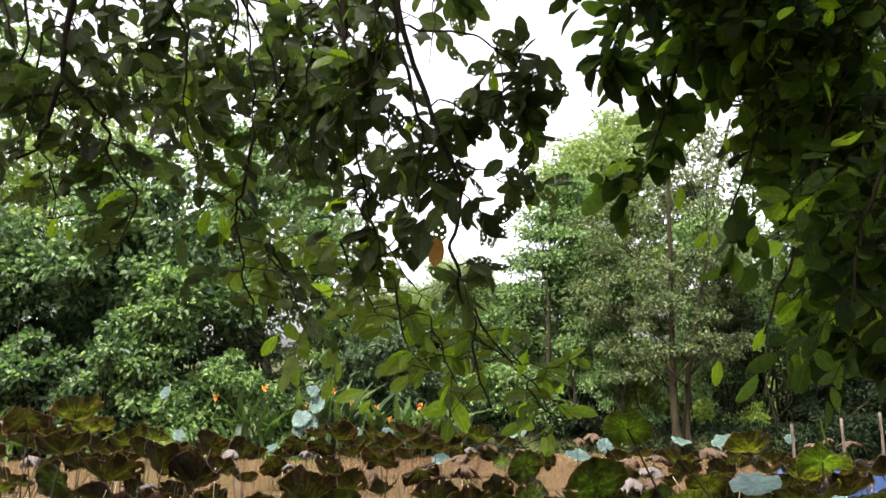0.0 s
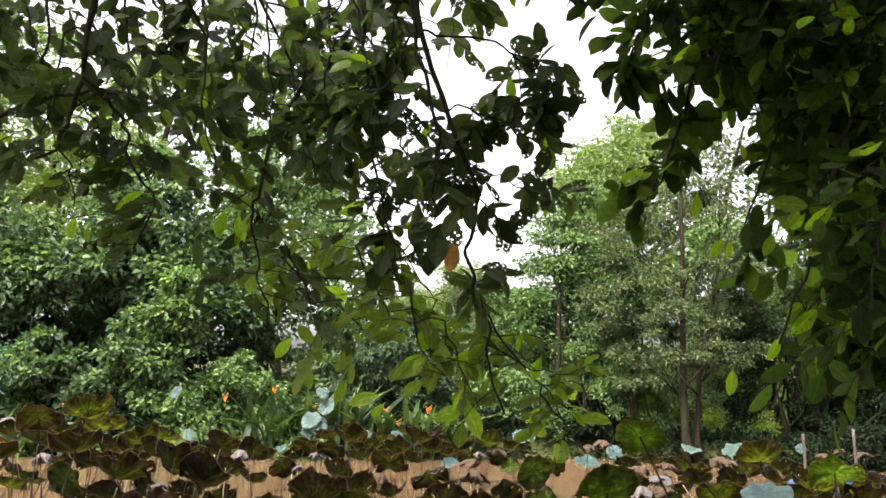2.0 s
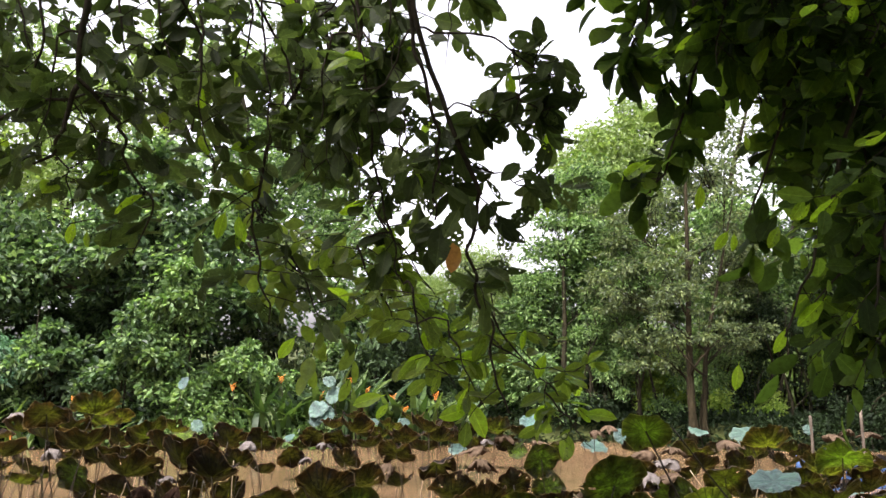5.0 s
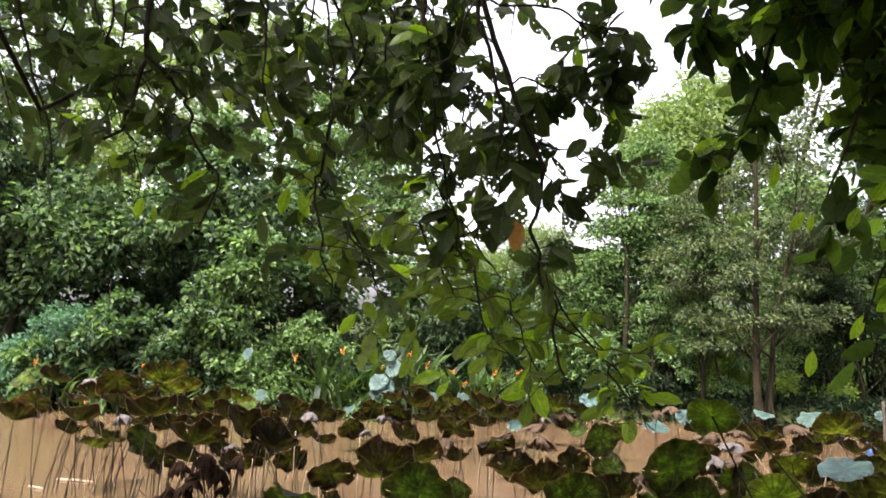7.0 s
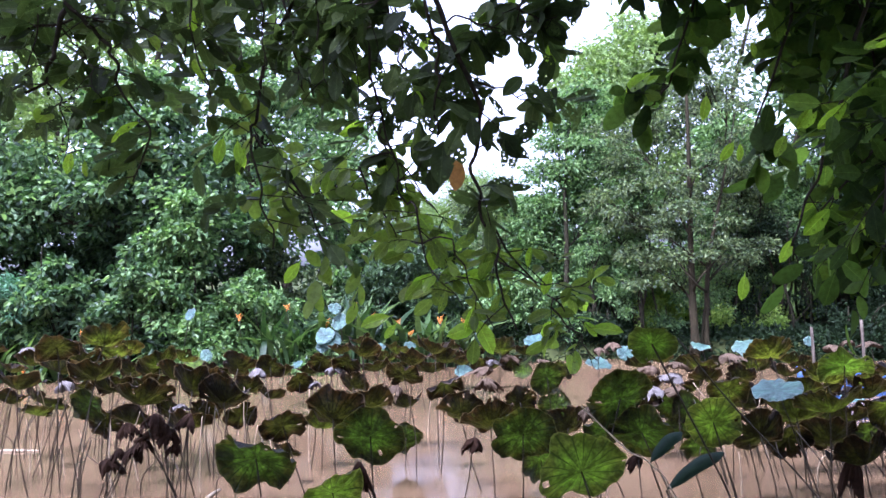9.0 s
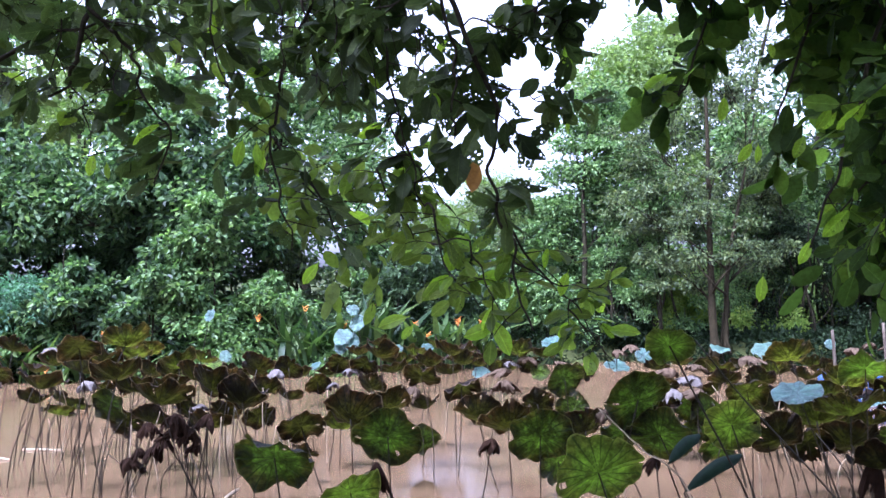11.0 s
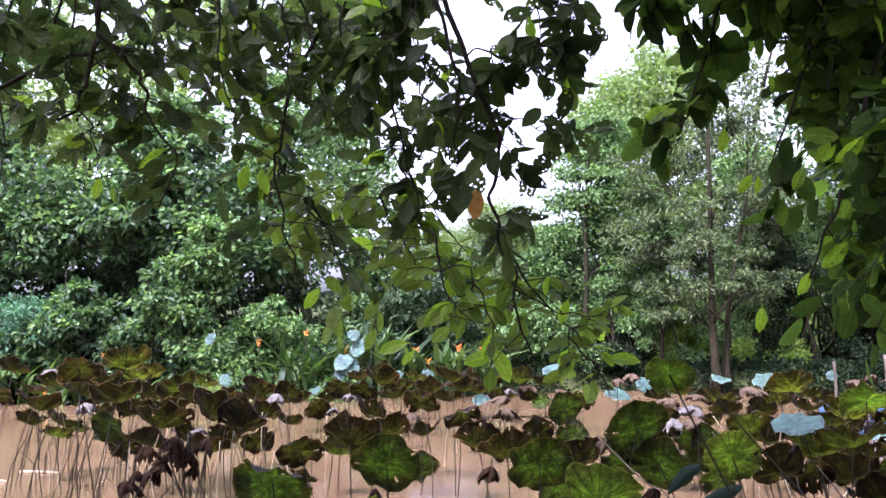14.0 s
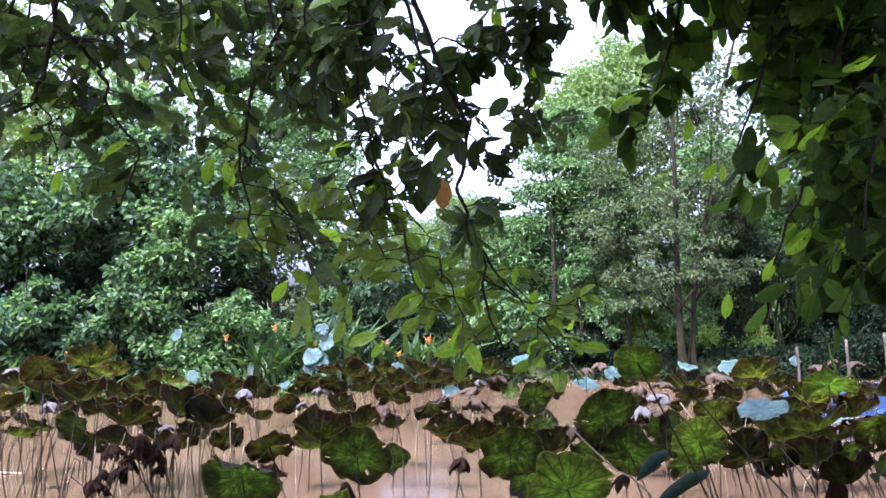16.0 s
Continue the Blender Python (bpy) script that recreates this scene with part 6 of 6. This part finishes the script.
bough(left_tree, [(-0.29, 3.70, 3.59), (-0.29, 3.70, 3.36), (-0.26, 3.70, 3.16)], 0.004, 30, 0.24, 0)
bough(left_tree, [(-0.45, 3.70, 3.55), (-0.41, 3.70, 3.24), (-0.34, 3.70, 2.96)], 0.004, 36, 0.24, 0)
bough(right_tree, [(2.59, 4.80, 3.01), (2.43, 4.80, 2.52), (2.27, 4.80, 2.05)], 0.008, 240, 0.5, 0)
bough(right_tree, [(2.34, 4.90, 3.20), (2.24, 4.90, 2.77), (2.12, 4.90, 2.38)], 0.008, 200, 0.46, 0)
bough(right_tree, [(2.62, 4.70, 2.42), (2.38, 4.70, 2.05), (2.21, 4.70, 1.87)], 0.007, 160, 0.4, 0)
bough(right_tree, [(2.78, 4.70, 3.63), (2.61, 4.70, 3.11), (2.45, 4.70, 2.67)], 0.008, 200, 0.46, 0)
bough(left_tree, [(-2.08, 4.40, 4.33), (-2.03, 4.40, 3.93), (-1.95, 4.40, 3.57)], 0.007, 110, 0.42, 0)
bough(left_tree, [(-2.53, 4.40, 4.34), (-2.41, 4.40, 3.87), (-2.29, 4.40, 3.48)], 0.007, 90, 0.42, 0)
bough(left_tree, [(-0.30, 3.80, 3.29), (-0.23, 3.80, 3.02), (-0.27, 3.80, 2.73)], 0.004, 40, 0.2, 0, hangs=False)
bough(left_tree, [(-0.39, 3.80, 2.70), (-0.29, 3.80, 2.52), (-0.21, 3.80, 2.37)], 0.004, 30, 0.2, 0, hangs=False)
bough(right_tree, [(1.62, 4.70, 4.40), (1.69, 4.70, 3.92), (1.77, 4.70, 3.58)], 0.008, 150, 0.4, 0)
bough(right_tree, [(2.16, 4.90, 4.50), (2.22, 4.90, 3.93), (2.26, 4.90, 3.51)], 0.008, 150, 0.42, 0)

# leaves that stand out
def lone_leaf(at, way, face, scale, shapes, label):
    """One leaf on the bough that passes nearest."""
    b = min(boughs, key=lambda e: float(np.min(np.linalg.norm(e[2] - np.array(at), axis=1))))[0]
    place_leaf(b, Matrix(), shapes, np.array(at), np.array(way), unit(np.array(face, dtype=float)), scale * (0.85 if shapes is NEAR_SHAPES else 1.0), bough_rng, label)


lone_leaf((0.000, 3.440, 2.460), (-0.15, -0.15, -0.99), (0.3, -1, 0.3), 0.90, YELLOW_SHAPES, "withered orange-yellow leaf")
lone_leaf((1.213, 3.850, 1.948), (-0.18, -0.15, -0.98), (0.0, -1, 0.3), 0.69, BACKLIT_SHAPES, "yellow-green leaf, light from behind put in its colour")
lone_leaf((1.267, 4.100, 2.562), (-0.60, -0.15, -0.80), (0.3, -1, 0.3), 0.66, BACKLIT_SHAPES, "yellow-green leaf, light from behind put in its colour")
lone_leaf((1.705, 4.000, 2.520), (-0.91, -0.15, -0.41), (-0.3, -1, 0.3), 0.63, BACKLIT_SHAPES, "yellow-green leaf, light from behind put in its colour")
lone_leaf((1.509, 4.100, 2.096), (-0.45, -0.15, -0.89), (0.3, -1, 0.3), 0.73, BACKLIT_SHAPES, "yellow-green leaf, light from behind put in its colour")
lone_leaf((1.741, 4.000, 2.480), (0.88, -0.15, 0.48), (-0.3, -1, 0.3), 0.47, BACKLIT_SHAPES, "yellow-green leaf, light from behind put in its colour")
lone_leaf((0.916, 4.200, 2.927), (-0.81, -0.15, -0.58), (0.0, -1, 0.3), 0.99, BACKLIT_SHAPES, "yellow-green leaf, light from behind put in its colour")
lone_leaf((0.956, 4.200, 2.912), (-0.88, -0.15, -0.48), (0.0, -1, 0.3), 0.51, BACKLIT_SHAPES, "yellow-green leaf, light from behind put in its colour")
lone_leaf((1.179, 4.200, 2.805), (-0.16, -0.15, -0.99), (0.3, -1, 0.3), 0.74, BACKLIT_SHAPES, "yellow-green leaf, light from behind put in its colour")
lone_leaf((1.371, 4.100, 3.027), (0.15, -0.15, -0.99), (0.0, -1, 0.3), 0.44, BACKLIT_SHAPES, "yellow-green leaf, light from behind put in its colour")
lone_leaf((1.697, 3.800, 2.152), (0.33, -0.15, -0.95), (0.0, -1, 0.3), 0.42, BACKLIT_SHAPES, "yellow-green leaf, light from behind put in its colour")
lone_leaf((-1.674, 3.650, 2.587), (-0.15, -0.15, -0.99), (0.3, -1, 0.3), 0.63, BACKLIT_SHAPES, "yellow-green leaf, light from behind put in its colour")
lone_leaf((-1.613, 3.650, 2.548), (0.13, -0.15, -0.99), (-0.3, -1, 0.3), 0.48, BACKLIT_SHAPES, "yellow-green leaf, light from behind put in its colour")
lone_leaf((-1.118, 4.000, 2.676), (-0.25, -0.15, -0.97), (0.3, -1, 0.3), 0.79, BACKLIT_SHAPES, "yellow-green leaf, light from behind put in its colour")
lone_leaf((-1.051, 4.000, 2.660), (0.09, -0.15, -1.00), (-0.3, -1, 0.3), 0.69, BACKLIT_SHAPES, "yellow-green leaf, light from behind put in its colour")
lone_leaf((-0.822, 4.200, 2.081), (-0.61, -0.15, -0.79), (0.3, -1, 0.3), 0.78, BACKLIT_SHAPES, "yellow-green leaf, light from behind put in its colour")
lone_leaf((-0.474, 3.800, 2.904), (0.67, -0.15, -0.74), (0.3, -1, 0.3), 0.46, BACKLIT_SHAPES, "yellow-green leaf, light from behind put in its colour")
lone_leaf((-1.703, 3.700, 2.918), (-0.74, -0.15, -0.67), (-0.3, -1, 0.3), 0.34, BACKLIT_SHAPES, "yellow-green leaf, light from behind put in its colour")
lone_leaf((0.379, 3.900, 1.996), (-0.38, -0.15, -0.92), (-0.3, -1, 0.3), 0.69, BACKLIT_SHAPES, "yellow-green leaf, light from behind put in its colour")
lone_leaf((-0.339, 3.800, 1.826), (-0.97, -0.15, -0.25), (-0.3, -1, 0.3), 0.84, BACKLIT_SHAPES, "yellow-green leaf, light from behind put in its colour")
lone_leaf((-0.315, 3.800, 1.788), (-0.65, -0.15, -0.76), (0.0, -1, 0.3), 0.51, BACKLIT_SHAPES, "yellow-green leaf, light from behind put in its colour")
lone_leaf((1.513, 4.200, 3.115), (0.87, -0.15, -0.50), (0.3, -1, 0.3), 0.58, BACKLIT_SHAPES, "yellow-green leaf, light from behind put in its colour")
lone_leaf((1.469, 4.000, 2.569), (-0.48, -0.15, -0.88), (0.0, -1, 0.3), 0.74, BACKLIT_SHAPES, "yellow-green leaf, light from behind put in its colour")
lone_leaf((1.266, 4.000, 2.540), (-0.10, -0.15, -0.99), (0.3, -1, 0.3), 0.50, BACKLIT_SHAPES, "yellow-green leaf, light from behind put in its colour")
lone_leaf((-0.056, 3.420, 2.527), (-0.12, -0.15, -0.99), (0.3, -1, 0.3), 1.40, NEAR_SHAPES, "dark broad leaf against the sky")
lone_leaf((-0.022, 3.420, 2.558), (0.26, -0.15, -0.97), (0.3, -1, 0.3), 1.12, NEAR_SHAPES, "dark broad leaf against the sky")
lone_leaf((-0.090, 3.420, 2.517), (-0.98, -0.15, -0.18), (0.3, -1, 0.3), 0.76, NEAR_SHAPES, "dark broad leaf against the sky")
lone_leaf((-0.080, 3.430, 2.507), (-0.82, -0.15, -0.57), (0.0, -1, 0.3), 0.82, NEAR_SHAPES, "dark broad leaf against the sky")
lone_leaf((-0.024, 3.440, 2.528), (-0.66, -0.15, -0.75), (0.3, -1, 0.3), 1.05, NEAR_SHAPES, "dark broad leaf against the sky")
lone_leaf((0.058, 3.420, 2.621), (0.07, -0.15, -1.00), (0.0, -1, 0.3), 1.04, NEAR_SHAPES, "dark broad leaf against the sky")
lone_leaf((0.013, 3.400, 2.576), (-0.45, -0.15, -0.89), (0.3, -1, 0.3), 0.99, NEAR_SHAPES, "dark broad leaf against the sky")
lone_leaf((-0.102, 3.450, 2.848), (-0.32, -0.15, -0.95), (0.0, -1, 0.3), 0.87, NEAR_SHAPES, "dark broad leaf against the sky")
lone_leaf((-0.070, 3.500, 2.870), (-0.42, -0.15, -0.91), (0.0, -1, 0.3), 1.09, NEAR_SHAPES, "dark broad leaf against the sky")
lone_leaf((-0.253, 3.600, 2.869), (-0.35, -0.15, -0.94), (0.0, -1, 0.3), 1.10, NEAR_SHAPES, "dark broad leaf against the sky")
lone_leaf((-0.220, 3.600, 2.797), (-0.23, -0.15, -0.97), (0.0, -1, 0.3), 0.89, NEAR_SHAPES, "dark broad leaf against the sky")
lone_leaf((-0.156, 3.500, 2.703), (0.07, -0.15, -1.00), (0.3, -1, 0.3), 0.76, NEAR_SHAPES, "dark broad leaf against the sky")
lone_leaf((-0.180, 3.500, 2.979), (-0.04, -0.15, -1.00), (0.3, -1, 0.3), 0.67, NEAR_SHAPES, "dark broad leaf against the sky")
lone_leaf((0.030, 3.600, 2.879), (0.80, -0.15, -0.60), (0.0, -1, 0.3), 0.94, NEAR_SHAPES, "dark broad leaf against the sky")
lone_leaf((0.070, 3.600, 2.994), (-0.28, -0.15, -0.96), (0.0, -1, 0.3), 0.71, NEAR_SHAPES, "dark broad leaf against the sky")
lone_leaf((0.152, 3.600, 3.002), (0.30, -0.15, -0.95), (-0.3, -1, 0.3), 1.02, NEAR_SHAPES, "dark broad leaf against the sky")
lone_leaf((0.186, 3.550, 2.719), (0.74, -0.15, 0.68), (0.3, -1, 0.3), 0.96, NEAR_SHAPES, "dark broad leaf against the sky")
lone_leaf((0.280, 3.550, 2.761), (0.64, -0.15, -0.77), (-0.3, -1, 0.3), 1.27, NEAR_SHAPES, "dark broad leaf against the sky")
lone_leaf((0.160, 3.550, 2.640), (-0.27, -0.15, -0.96), (0.0, -1, 0.3), 0.70, NEAR_SHAPES, "dark broad leaf against the sky")
lone_leaf((-0.234, 3.500, 3.074), (-0.35, -0.15, -0.94), (0.0, -1, 0.3), 1.07, NEAR_SHAPES, "dark broad leaf against the sky")
lone_leaf((-0.097, 3.500, 3.067), (0.67, -0.15, -0.74), (0.0, -1, 0.3), 0.73, NEAR_SHAPES, "dark broad leaf against the sky")


rolled((1.15, 4.90, 1.05), (0.95, 4.80, 0.91), 0.044, "rolled dark blue-green lotus leaf on its stalk")
rolled((1.32, 4.70, 0.98), (0.97, 4.50, 0.84), 0.046, "rolled dark blue-green lotus leaf on its stalk")


# thin branches afloat
for k, (x0, y0, x1, y1) in enumerate([(-5.85, 9.84, -5.31, 9.78), (-2.52, 7.52, -2.5, 7.86), (-5.94, 9.43, -5.69, 9.32)]):
    s = Soup()
    tube(s, curve([(x0, y0, 0.004), ((x0 + x1) / 2, (y0 + y1) / 2 - 0.02, 0.012), (x1, y1, 0.004)], 8), 0.02, 0.014, 7, 0.08, np.random.default_rng(1 + k))
    tagged(new("floating_stick", s.mesh("floating_stick", stalk_dry)), "bleached stick floating on the muddy water", "stick", "sticks afloat")


# ---- the blue fish pen ----
pen = thing("fish_pen", (5.2, 11.7, 0), "blue plastic sheet pen standing in the pond", "pen")
for k, (x0, x1, y0, y1, top) in enumerate([(4.32, 4.42, 11.75, 11.7, 0.46), (4.68, 4.92, 11.7, 11.72, 0.50), (4.96, 5.62, 11.7, 11.9, 0.42), (5.66, 6.7, 11.9, 12.1, 0.44)]):
    s = Soup()
    nx, nz = 14, 6
    v = []
    for side in (0, 0.012):
        for i in range(nx):
            u = i / (nx - 1)
            for j in range(nz):
                w = j / (nz - 1)
                sag = 0.05 * math.sin(math.pi * u) * w
                v.append((x0 + (x1 - x0) * u, y0 + (y1 - y0) * u + side + 0.03 * math.sin(u * 9 + k) * (1 - w), -0.25 + (top + 0.25 - sag) * w))
    f, c = [], nx * nz
    for i in range(nx - 1):
        for j in range(nz - 1):
            p = i * nz + j
            f += [(p, p + nz, p + nz + 1), (p, p + nz + 1, p + 1), (c + p, c + p + nz + 1, c + p + nz), (c + p, c + p + 1, c + p + nz + 1)]
    for i in range(nx - 1):
        p = i * nz + nz - 1
        f += [(p, p + nz, c + p + nz), (p, c + p + nz, c + p)]
    s.put(v, f)
    part("sheet", s.mesh("sheet", blue_plastic), pen)
    s = Soup()
    tube(s, curve([(x0, y0, top), ((x0 + x1) / 2, (y0 + y1) / 2, top - 0.05), (x1, y1, top)], 10), 0.012, 0.012, 6)
    part("rim", s.mesh("rim", blue_plastic), pen)

# a blue tub in the water
tub = thing("tub", (4.95, 9.6, 0), "round blue plastic tub standing in the pond", "tub")
s = Soup()
prof = [(0.0, 0.02), (0.26, 0.02), (0.33, 0.38), (0.36, 0.385), (0.36, 0.41), (0.32, 0.41), (0.25, 0.06), (0.0, 0.06)]
seg = 28
v = [(4.95 + r * math.cos(2 * math.pi * k / seg), 9.6 + r * math.sin(2 * math.pi * k / seg), z) for r, z in prof for k in range(seg)]
f = []
for i in range(len(prof) - 1):
    for k in range(seg):
        a, b = i * seg + k, i * seg + (k + 1) % seg
        f += [(a, b, b + seg), (a, b + seg, a + seg)]
s.put(v, f)
part("body", s.mesh("body", blue_plastic), tub)
